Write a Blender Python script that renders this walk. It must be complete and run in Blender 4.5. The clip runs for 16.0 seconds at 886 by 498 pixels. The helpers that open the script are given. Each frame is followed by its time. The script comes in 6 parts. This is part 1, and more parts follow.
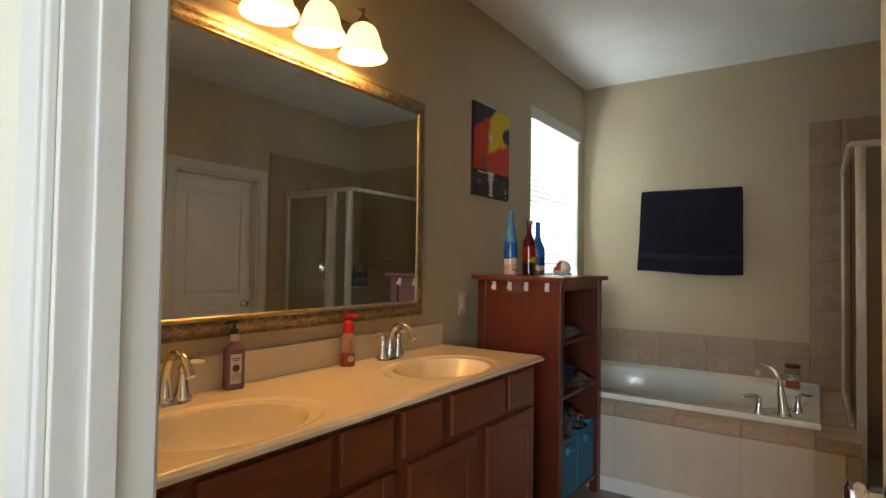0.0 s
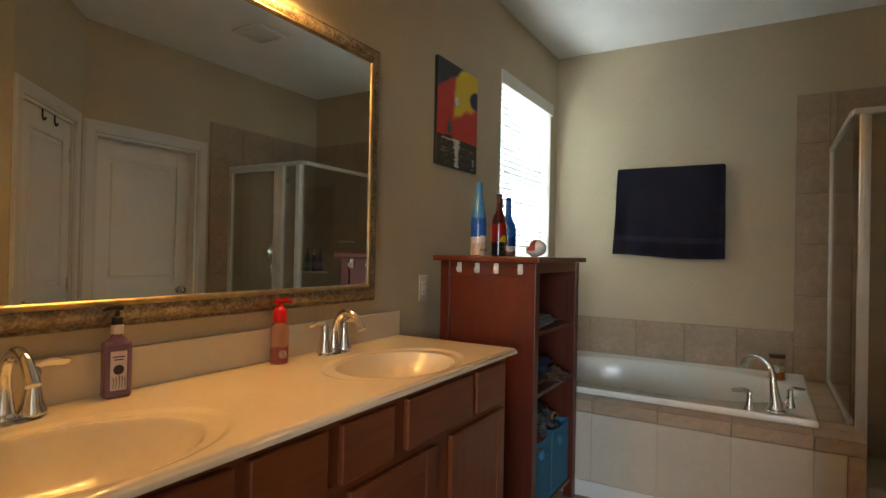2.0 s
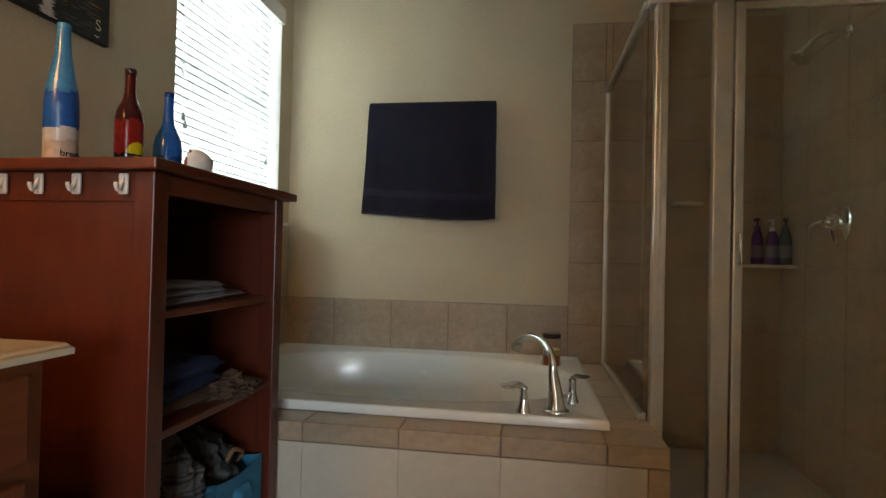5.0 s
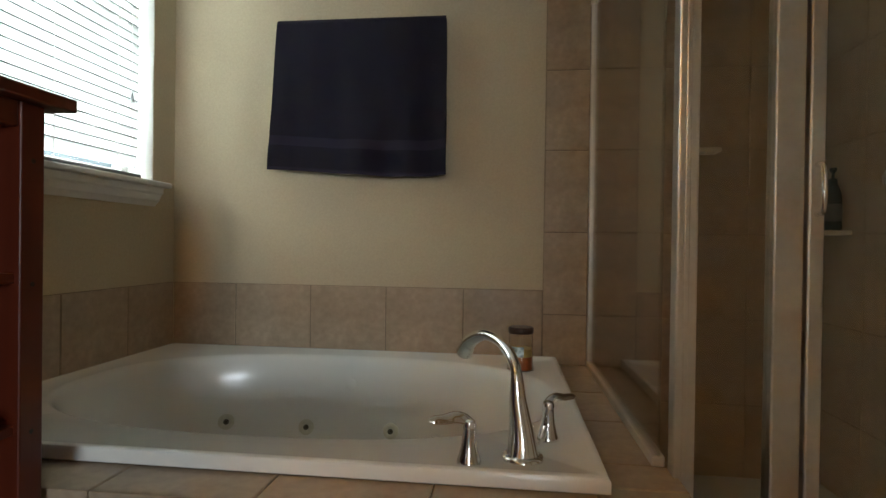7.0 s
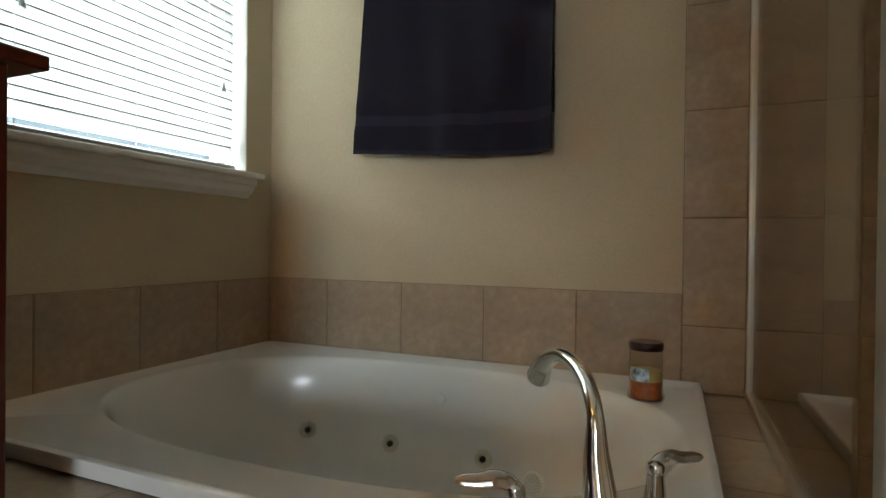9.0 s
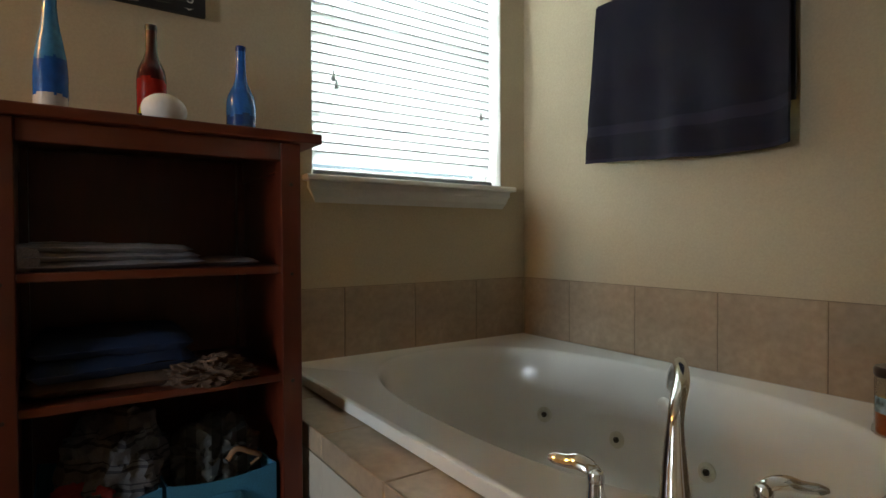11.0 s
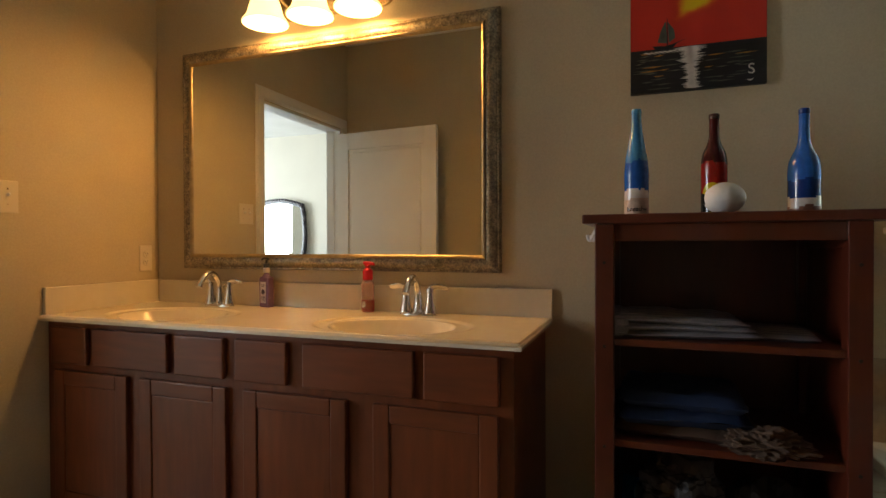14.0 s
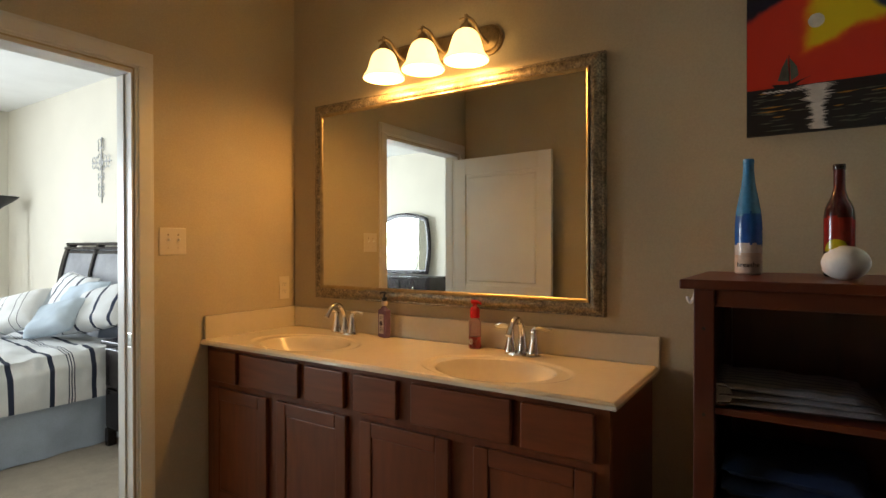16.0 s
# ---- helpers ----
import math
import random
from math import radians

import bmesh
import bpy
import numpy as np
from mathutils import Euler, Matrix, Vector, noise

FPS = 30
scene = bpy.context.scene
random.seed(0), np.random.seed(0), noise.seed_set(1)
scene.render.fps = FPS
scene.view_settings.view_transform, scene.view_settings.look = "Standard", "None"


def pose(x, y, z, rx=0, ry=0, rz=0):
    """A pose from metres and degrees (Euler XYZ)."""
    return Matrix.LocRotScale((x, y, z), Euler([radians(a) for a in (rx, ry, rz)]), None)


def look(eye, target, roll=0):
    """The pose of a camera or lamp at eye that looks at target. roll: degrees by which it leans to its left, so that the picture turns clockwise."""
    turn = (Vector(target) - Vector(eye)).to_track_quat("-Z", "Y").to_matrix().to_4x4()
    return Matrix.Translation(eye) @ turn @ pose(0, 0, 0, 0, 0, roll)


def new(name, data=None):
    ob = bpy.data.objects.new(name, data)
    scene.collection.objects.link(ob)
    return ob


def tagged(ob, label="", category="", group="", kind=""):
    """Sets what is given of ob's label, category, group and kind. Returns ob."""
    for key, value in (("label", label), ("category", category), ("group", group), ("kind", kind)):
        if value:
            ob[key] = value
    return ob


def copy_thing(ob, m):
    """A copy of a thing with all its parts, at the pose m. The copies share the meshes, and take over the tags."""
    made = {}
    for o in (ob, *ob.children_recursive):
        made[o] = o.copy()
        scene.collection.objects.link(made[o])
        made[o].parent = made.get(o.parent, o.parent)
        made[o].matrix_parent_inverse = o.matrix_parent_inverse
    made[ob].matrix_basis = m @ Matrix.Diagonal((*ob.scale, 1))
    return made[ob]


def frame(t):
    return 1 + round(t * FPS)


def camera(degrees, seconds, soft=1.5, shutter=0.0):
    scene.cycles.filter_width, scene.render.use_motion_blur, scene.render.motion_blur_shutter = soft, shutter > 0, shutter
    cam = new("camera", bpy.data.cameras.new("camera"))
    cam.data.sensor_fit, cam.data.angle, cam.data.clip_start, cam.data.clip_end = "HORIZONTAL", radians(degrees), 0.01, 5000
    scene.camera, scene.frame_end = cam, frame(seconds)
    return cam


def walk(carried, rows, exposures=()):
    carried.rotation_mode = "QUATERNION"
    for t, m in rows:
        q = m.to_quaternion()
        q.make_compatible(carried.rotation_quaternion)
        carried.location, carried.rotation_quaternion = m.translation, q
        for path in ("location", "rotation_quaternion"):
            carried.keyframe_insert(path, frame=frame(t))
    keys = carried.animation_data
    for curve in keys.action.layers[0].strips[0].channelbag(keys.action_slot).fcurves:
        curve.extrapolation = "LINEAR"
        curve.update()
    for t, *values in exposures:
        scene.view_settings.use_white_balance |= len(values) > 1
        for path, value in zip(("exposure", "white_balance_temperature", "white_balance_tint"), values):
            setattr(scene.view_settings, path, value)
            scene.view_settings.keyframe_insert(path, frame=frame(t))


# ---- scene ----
cam = camera(78.1, 16.0)
PATH = [
    (0, (-0.104, 0.356, 1.268), (-1.234, 2.005, 1.321), 0.9),
    (0.5, (-0.146, 0.456, 1.249), (-1.259, 2.118, 1.294), 1.0),
    (1, (-0.207, 0.548, 1.216), (-1.309, 2.218, 1.249), 1.0),
    (1.5, (-0.265, 0.619, 1.224), (-1.346, 2.301, 1.244), 1.1),
    (2, (-0.302, 0.7, 1.22), (-1.321, 2.42, 1.234), 1.2),
    (2.5, (-0.292, 0.871, 1.199), (-1.209, 2.648, 1.211), 1.2),
    (3, (-0.279, 1.063, 1.16), (-1.093, 2.89, 1.178), 1.2),
    (3.5, (-0.271, 1.214, 1.119), (-0.962, 3.09, 1.145), 1.2),
    (4, (-0.314, 1.419, 1.095), (-0.856, 3.344, 1.119), 1.2),
    (4.5, (-0.346, 1.611, 1.042), (-0.758, 3.568, 1.073), 1.2),
    (5, (-0.355, 1.867, 1.014), (-0.667, 3.842, 1.04), 1.3),
    (5.2, (-0.360, 1.945, 1.005), (-0.632, 3.927, 1.028), 1.3),
    (7.3, (-0.288, 2.703, 0.925), (-0.519, 4.689, 0.910), 0.8),
    (7.5, (-0.287, 2.747, 0.917), (-0.553, 4.73, 0.914), 0.9),
    (8, (-0.252, 2.853, 0.904), (-0.696, 4.804, 0.901), 0.7),
    (8.2, (-0.246, 2.898, 0.903), (-0.745, 4.835, 0.899), 0.7),
    (10.5, (0.11, 3.068, 0.909), (-1.332, 4.454, 0.873), -0.0),
    (11, (0.198, 3.066, 0.94), (-1.452, 4.194, 0.906), -0.2),
    (11.5, (0.272, 3.1, 0.959), (-1.584, 3.845, 0.933), -0.1),
    (12, (0.332, 3.161, 0.96), (-1.636, 3.518, 0.943), 0.1),
    (12.5, (0.334, 3.138, 0.992), (-1.664, 3.208, 0.968), 0.2),
    (13, (0.335, 3.104, 1.028), (-1.652, 2.876, 1.0), 0.1),
    (13.5, (0.362, 3.092, 1.078), (-1.571, 2.58, 1.05), -0.3),
    (14, (0.372, 3.046, 1.133), (-1.508, 2.364, 1.113), -0.2),
    (14.5, (0.363, 3.045, 1.177), (-1.453, 2.209, 1.162), -0.3),
    (15, (0.37, 3.071, 1.231), (-1.397, 2.134, 1.215), -0.2),
    (15.5, (0.393, 3.115, 1.275), (-1.325, 2.091, 1.261), -0.2),
    (16, (0.413, 3.162, 1.298), (-1.262, 2.069, 1.286), -0.1),
]
walk(cam, [(t, look(eye, target, roll)) for t, eye, target, roll in PATH])

# ---- world, sun, lamps ----
world = bpy.data.worlds.new("sky")
world.use_nodes = True
scene.world = world
_n = world.node_tree.nodes
_sky = _n.new("ShaderNodeTexSky")
_sky.sky_type, _sky.sun_disc = "NISHITA", False
_sky.sun_elevation, _sky.sun_rotation = radians(46), radians(67)
_n["Background"].inputs[1].default_value = 0.1
world.node_tree.links.new(_sky.outputs[0], _n["Background"].inputs[0])


def lamp(kind, name, m, energy, colour, **values):
    data = bpy.data.lights.new(name, kind)
    data.energy, data.color = energy, colour
    if "size" in values:
        data.shape, data.size, data.size_y = "RECTANGLE", *values["size"]
    if "radius" in values:
        data.shadow_soft_size = values["radius"]
    if "angle" in values:
        data.angle = radians(values["angle"])
    ob = new(name, data)
    ob.matrix_world = m
    return ob


lamp("SUN", "sun", look((7, 3, 8), (0, 0, 0)), 2.5, (1, 0.95, 0.87), angle=0.5)
# daylight in the bathroom window's opening, behind the blind, and in the bedroom's windows
lamp("AREA", "window_daylight", look((-1.96, 4.26, 1.77), (0, 4.26, 1.96)), 56, (0.91, 1.0, 0.985), size=(0.84, 1.14))
lamp("AREA", "bedroom_daylight", look((1.0, -4.12, 1.5), (1.0, 0, 1.3)), 215, (0.83, 0.92, 1.0), size=(1.9, 1.5))
BULBS = ((-1.61, 1.508), (-1.61, 1.735), (-1.61, 1.962))
for _x, _y in BULBS:
    lamp("POINT", "bulb_light", pose(_x, _y, 2.113), 8.6, (1.0, 0.48, 0.128), radius=0.03)

# ---- materials ----


def material(name, colour, rough=0.5, metal=0.0, scale=6.0, vary=0.12, grain=0.05, bump=0.15, fine=90.0, stretch=(1, 1, 1), **more):
    """Two scales of variation round a base colour, with fine relief."""
    m = bpy.data.materials.new(name)
    m.use_nodes = True
    n, k = m.node_tree.nodes, m.node_tree.links.new
    b = n["Principled BSDF"]
    co = n.new("ShaderNodeTexCoord")
    mp = n.new("ShaderNodeMapping")
    mp.inputs["Scale"].default_value = stretch
    k(co.outputs["Object"], mp.inputs["Vector"])
    big, small = n.new("ShaderNodeTexNoise"), n.new("ShaderNodeTexNoise")
    big.inputs["Scale"].default_value, small.inputs["Scale"].default_value = scale, fine
    big.inputs["Detail"].default_value, small.inputs["Detail"].default_value = 4, 3
    k(mp.outputs[0], big.inputs["Vector"])
    k(mp.outputs[0], small.inputs["Vector"])
    ramp = n.new("ShaderNodeValToRGB")
    c = Vector(colour)
    ramp.color_ramp.elements[0].position, ramp.color_ramp.elements[1].position = 0.3, 0.7
    ramp.color_ramp.elements[0].color = (*(c * (1 - vary)), 1)
    ramp.color_ramp.elements[1].color = (*(c * (1 + vary)), 1)
    k(big.outputs[0], ramp.inputs[0])
    mix = n.new("ShaderNodeMix")
    mix.data_type, mix.blend_type = "RGBA", "OVERLAY"
    mix.inputs[0].default_value = min(1, grain * 4)
    k(ramp.outputs[0], mix.inputs[6])
    k(small.outputs[0], mix.inputs[7])
    k(mix.outputs[2], b.inputs["Base Color"])
    rr = n.new("ShaderNodeMapRange")
    rr.inputs[3].default_value, rr.inputs[4].default_value = max(0, rough - 0.12 * rough - 0.01), min(1, rough + 0.12 * rough + 0.01)
    k(big.outputs[0], rr.inputs[0])
    k(rr.outputs[0], b.inputs["Roughness"])
    b.inputs["Metallic"].default_value = metal
    if bump:
        bp = n.new("ShaderNodeBump")
        bp.inputs["Strength"].default_value, bp.inputs["Distance"].default_value = bump, 0.002
        k(small.outputs[0], bp.inputs["Height"])
        k(bp.outputs[0], b.inputs["Normal"])
    for key, value in more.items():
        b.inputs[key.replace("_", " ")].default_value = value
    return m


WALL = material("wall_paint", (0.515, 0.44, 0.305), 0.75, scale=2.5, vary=0.05, grain=0.03, bump=0.12, fine=140)
BEDWALL = material("bedroom_paint", (0.74, 0.70, 0.60), 0.8, scale=2.5, vary=0.03, grain=0.03, bump=0.3, fine=140)
CEIL_M = material("ceiling_paint", (0.82, 0.83, 0.82), 0.9, scale=3, vary=0.04, grain=0.05, bump=0.6, fine=70)
TRIM = material("trim_paint", (0.68, 0.68, 0.655), 0.35, scale=4, vary=0.03, grain=0.02, bump=0.06, fine=60)
DOORP = material("door_paint", (0.76, 0.755, 0.72), 0.4, scale=4, vary=0.03, grain=0.02, bump=0.08, fine=60)


def tile_material(name, colour, rough=0.35, vary=0.14):
    m = material(name, colour, rough, scale=7, vary=vary, grain=vary * 0.4, bump=0.08, fine=45)
    n, k = m.node_tree.nodes, m.node_tree.links.new
    b = n["Principled BSDF"]
    src = b.inputs["Base Color"].links[0].from_socket
    info, hsv, rng = n.new("ShaderNodeObjectInfo"), n.new("ShaderNodeHueSaturation"), n.new("ShaderNodeMapRange")
    rng.inputs[3].default_value, rng.inputs[4].default_value = 0.95, 1.05
    k(info.outputs["Random"], rng.inputs[0])
    k(rng.outputs[0], hsv.inputs["Value"])
    k(src, hsv.inputs["Color"])
    k(hsv.outputs[0], b.inputs["Base Color"])
    return m


TILE = tile_material("tan_tile", (0.37, 0.285, 0.20), 0.35, 0.15)
TILE_PALE = tile_material("cream_tile", (0.52, 0.47, 0.39), 0.3, 0.05)
GROUT = material("grout", (0.235, 0.18, 0.125), 0.9, scale=20, vary=0.1)
GROUT_DULL = material("worn_shower_grout", (0.31, 0.24, 0.165), 0.9, scale=20, vary=0.1)
ACRYLIC = material("tub_acrylic", (0.74, 0.74, 0.70), 0.16, scale=3, vary=0.02, grain=0.01, bump=0.02, fine=30)
MARBLE = material("cultured_marble", (0.72, 0.645, 0.50), 0.14, scale=5, vary=0.03, grain=0.02, bump=0.02, fine=40)
CHROME = material("chrome", (0.80, 0.80, 0.79), 0.09, 1.0, scale=8, vary=0.03, grain=0.02, bump=0.02, fine=60)
NICKEL = material("brushed_nickel", (0.55, 0.47, 0.36), 0.28, 1.0, scale=8, vary=0.06, grain=0.05, bump=0.05)
ALU = material("shower_frame", (0.74, 0.735, 0.72), 0.34, 1.0, scale=5, vary=0.08, grain=0.04, bump=0.05, fine=80)
CHERRY = material("cherry_cabinet", (0.150, 0.039, 0.0115), 0.35, scale=3.5, vary=0.13, grain=0.10, bump=0.08, fine=40, stretch=(1, 1, 0.12))
CHERRY_H = material("cherry_drawer", (0.154, 0.040, 0.012), 0.35, scale=3.5, vary=0.13, grain=0.10, bump=0.08, fine=40, stretch=(1, 0.12, 1))
MAHOG = material("red_stained_pine", (0.086, 0.0145, 0.0052), 0.36, scale=3, vary=0.18, grain=0.08, bump=0.08, fine=45, stretch=(1, 1, 0.15))
MAHOG_H = material("red_stained_top", (0.102, 0.0195, 0.0068), 0.34, scale=3, vary=0.18, grain=0.08, bump=0.08, fine=45, stretch=(1, 0.15, 1))
NAVY = material("navy_terry", (0.0034, 0.0026, 0.0145), 0.95, scale=14, vary=0.25, grain=0.2, bump=1.0, fine=400, Sheen_Weight=0.05, Sheen_Roughness=0.4)
CARPET = material("carpet", (0.42, 0.36, 0.29), 0.95, scale=12, vary=0.1, grain=0.2, bump=1.0, fine=300)
FLOOR_M = material("floor_tile_plain", (0.30, 0.245, 0.185), 0.4, scale=6, vary=0.12, grain=0.08)
DARKWOOD = material("dark_espresso_wood", (0.018, 0.013, 0.014), 0.22, scale=4, vary=0.25, grain=0.1, bump=0.04, fine=40, stretch=(0.2, 1, 1))
BLACK = material("black_plastic", (0.012, 0.012, 0.012), 0.4, vary=0.1, bump=0.02)
PLATE = material("ivory_plate", (0.66, 0.60, 0.49), 0.35, vary=0.02, grain=0.01, bump=0.02)
WHITEP = material("white_plastic", (0.78, 0.78, 0.76), 0.35, vary=0.02, grain=0.01, bump=0.02)


def glass_material(name, colour, rough=0.0, thin=True):
    """Clear pane: mostly see-through, with gloss from Fresnel."""
    m = bpy.data.materials.new(name)
    m.use_nodes = True
    n, k = m.node_tree.nodes, m.node_tree.links.new
    n.remove(n["Principled BSDF"])
    tr, gl, fr, mx = n.new("ShaderNodeBsdfTransparent"), n.new("ShaderNodeBsdfGlossy"), n.new("ShaderNodeLayerWeight"), n.new("ShaderNodeMixShader")
    pw, sc = n.new("ShaderNodeMath"), n.new("ShaderNodeMath")
    pw.operation, sc.operation = "POWER", "MULTIPLY_ADD"
    pw.inputs[1].default_value, sc.inputs[1].default_value, sc.inputs[2].default_value = 3.2, 0.85, 0.04
    tr.inputs[0].default_value = (*colour, 1)
    gl.inputs["Roughness"].default_value = rough
    fr.inputs[0].default_value = 0.5
    k(fr.outputs["Facing"], pw.inputs[0])
    k(pw.outputs[0], sc.inputs[0])
    k(sc.outputs[0], mx.inputs[0])
    k(tr.outputs[0], mx.inputs[1])
    k(gl.outputs[0], mx.inputs[2])
    k(mx.outputs[0], n["Material Output"].inputs[0])
    return m


PANE = glass_material("shower_glass", (0.90, 0.91, 0.89), 0.004)
CLEAR = glass_material("window_glass", (0.95, 0.97, 0.96))


def emitter(name, colour, strength):
    m = bpy.data.materials.new(name)
    m.use_nodes = True
    b = m.node_tree.nodes["Principled BSDF"]
    b.inputs["Base Color"].default_value = (0.8, 0.75, 0.65, 1)
    b.inputs["Emission Color"].default_value = (*colour, 1)
    b.inputs["Emission Strength"].default_value = strength
    return m


SHADE = emitter("lit_glass_shade", (1.0, 0.60, 0.21), 3.0)
MIRROR = bpy.data.materials.new("mirror_silver")
MIRROR.use_nodes = True
_b = MIRROR.node_tree.nodes["Principled BSDF"]
_b.inputs["Base Color"].default_value, _b.inputs["Metallic"].default_value, _b.inputs["Roughness"].default_value = (0.77, 0.79, 0.77, 1), 1.0, 0.008

BLIND = bpy.data.materials.new("white_blind_slat")
BLIND.use_nodes = True
_n, _k = BLIND.node_tree.nodes, BLIND.node_tree.links.new
_d, _t, _m = _n.new("ShaderNodeBsdfDiffuse"), _n.new("ShaderNodeBsdfTranslucent"), _n.new("ShaderNodeMixShader")
_d.inputs[0].default_value, _t.inputs[0].default_value = (0.84, 0.85, 0.85, 1), (0.93, 0.95, 0.95, 1)
_m.inputs[0].default_value = 0.42
_k(_d.outputs[0], _m.inputs[1]); _k(_t.outputs[0], _m.inputs[2]); _k(_m.outputs[0], _n["Material Output"].inputs[0])
_n.remove(_n["Principled BSDF"])

# ---- building helpers ----


def link_mesh(name, bm, mats, smooth=False):
    me = bpy.data.meshes.new(name)
    bm.to_mesh(me)
    bm.free()
    for m in mats if isinstance(mats, (list, tuple)) else [mats]:
        me.materials.append(m)
    if smooth:
        for p in me.polygons:
            p.use_smooth = True
        me.set_sharp_from_angle(angle=radians(40))
    return new(name, me)


def part(name, bm, mat, parent, label="", smooth=False):
    ob = link_mesh(name, bm, mat, smooth)
    ob.parent = parent
    if label:
        tagged(ob, label)
    return ob


def thing(name, label, category, at=(0, 0, 0), rz=0, group="", kind=""):
    ob = new(name)
    ob.empty_display_size = 0.05
    ob.matrix_world = pose(*at, 0, 0, rz)
    return tagged(ob, label, category, group, kind)


def setting(name, bm, mat, label, category, smooth=False):
    return tagged(link_mesh(name, bm, mat, smooth), label, category, kind="structure")


def box(x0, x1, y0, y1, z0, z1, bevel=0.0, bm=None, seg=2):
    bm2 = bmesh.new()
    bmesh.ops.create_cube(bm2, size=1, matrix=Matrix.Translation(((x0 + x1) / 2, (y0 + y1) / 2, (z0 + z1) / 2)) @ Matrix.Diagonal((x1 - x0, y1 - y0, z1 - z0, 1)))
    if bevel:
        bmesh.ops.bevel(bm2, geom=bm2.edges[:], offset=bevel, segments=seg, affect="EDGES", profile=0.5)
    return join(bm, bm2)


def join(bm, bm2, m=None):
    """Adds bm2, moved by m, to bm; without bm gives bm2 itself."""
    if m is not None:
        bm2.transform(m)
    if bm is None:
        return bm2
    me = bpy.data.meshes.new("join")
    bm2.to_mesh(me)
    bm2.free()
    bm.from_mesh(me)
    bpy.data.meshes.remove(me)
    return bm


def wall_cells(axis, a0, a1, u0, u1, z0, z1, holes=()):
    """A wall slab with rectangular openings cut through it; axis: the way across its thickness."""
    us = sorted({u0, u1, *[h[0] for h in holes], *[h[1] for h in holes]})
    zs = sorted({z0, z1, *[h[2] for h in holes], *[h[3] for h in holes]})
    full = {}
    for i in range(len(us) - 1):
        for j in range(len(zs) - 1):
            cu, cz = (us[i] + us[i + 1]) / 2, (zs[j] + zs[j + 1]) / 2
            full[i, j] = not any(h[0] < cu < h[1] and h[2] < cz < h[3] for h in holes)
    bm = bmesh.new()

    def quad(*p):
        pts = [(a, u, z) if axis == "x" else (u, a, z) for a, u, z in p]
        bm.faces.new([bm.verts.new(q) for q in pts])

    for (i, j), solid in full.items():
        if not solid:
            continue
        p, q, r, s = us[i], us[i + 1], zs[j], zs[j + 1]
        quad((a0, p, r), (a0, q, r), (a0, q, s), (a0, p, s))
        quad((a1, p, r), (a1, p, s), (a1, q, s), (a1, q, r))
        if not full.get((i - 1, j)):
            quad((a0, p, r), (a0, p, s), (a1, p, s), (a1, p, r))
        if not full.get((i + 1, j)):
            quad((a0, q, r), (a1, q, r), (a1, q, s), (a0, q, s))
        if not full.get((i, j - 1)):
            quad((a0, p, r), (a1, p, r), (a1, q, r), (a0, q, r))
        if not full.get((i, j + 1)):
            quad((a0, p, s), (a0, q, s), (a1, q, s), (a1, p, s))
    bmesh.ops.remove_doubles(bm, verts=bm.verts, dist=1e-5)
    bmesh.ops.recalc_face_normals(bm, faces=bm.faces)
    return bm


def lathe(profile, seg=32, sx=1.0, sy=1.0):
    """A turned shape from (radius, height) pairs."""
    bm = bmesh.new()
    rings = []
    for r, z in profile:
        rings.append([bm.verts.new((r * sx * math.cos(2 * math.pi * i / seg), r * sy * math.sin(2 * math.pi * i / seg), z)) for i in range(seg)])
    for a, b in zip(rings, rings[1:]):
        for i in range(seg):
            bm.faces.new((a[i], a[(i + 1) % seg], b[(i + 1) % seg], b[i]))
    bm.faces.new(rings[0][::-1])
    bm.faces.new(rings[-1])
    bmesh.ops.remove_doubles(bm, verts=bm.verts, dist=1e-5)
    bmesh.ops.recalc_face_normals(bm, faces=bm.faces)
    return bm


def tube(points, radii, seg=14, flat=1.0):
    """A bent bar along points with the given radii."""
    bm = bmesh.new()
    pts = [Vector(p) for p in points]
    radii = radii if isinstance(radii, (list, tuple)) else [radii] * len(pts)
    rings, side = [], None
    for i, p in enumerate(pts):
        d = (pts[min(i + 1, len(pts) - 1)] - pts[max(i - 1, 0)]).normalized()
        if side is None:
            side = d.orthogonal().normalized()
        side = (side - d * side.dot(d)).normalized()
        up = d.cross(side)
        rings.append([bm.verts.new(p + radii[i] * (math.cos(a) * side + flat * math.sin(a) * up)) for a in (2 * math.pi * j / seg for j in range(seg))])
    for a, b in zip(rings, rings[1:]):
        for i in range(seg):
            bm.faces.new((a[i], a[(i + 1) % seg], b[(i + 1) % seg], b[i]))
    bm.faces.new(rings[0][::-1])
    bm.faces.new(rings[-1])
    bmesh.ops.recalc_face_normals(bm, faces=bm.faces)
    return bm


def bent(points, steps=8):
    """A smooth run through control points."""
    p = [Vector(q) for q in points]
    p = [p[0] * 2 - p[1], *p, p[-1] * 2 - p[-2]]
    out = []
    for i in range(1, len(p) - 2):
        for j in range(steps):
            t = j / steps
            out.append(0.5 * (2 * p[i] + (p[i + 1] - p[i - 1]) * t + (2 * p[i - 1] - 5 * p[i] + 4 * p[i + 1] - p[i + 2]) * t * t + (3 * p[i] - p[i - 1] - 3 * p[i + 1] + p[i + 2]) * t ** 3))
    return [*out, p[-2]]


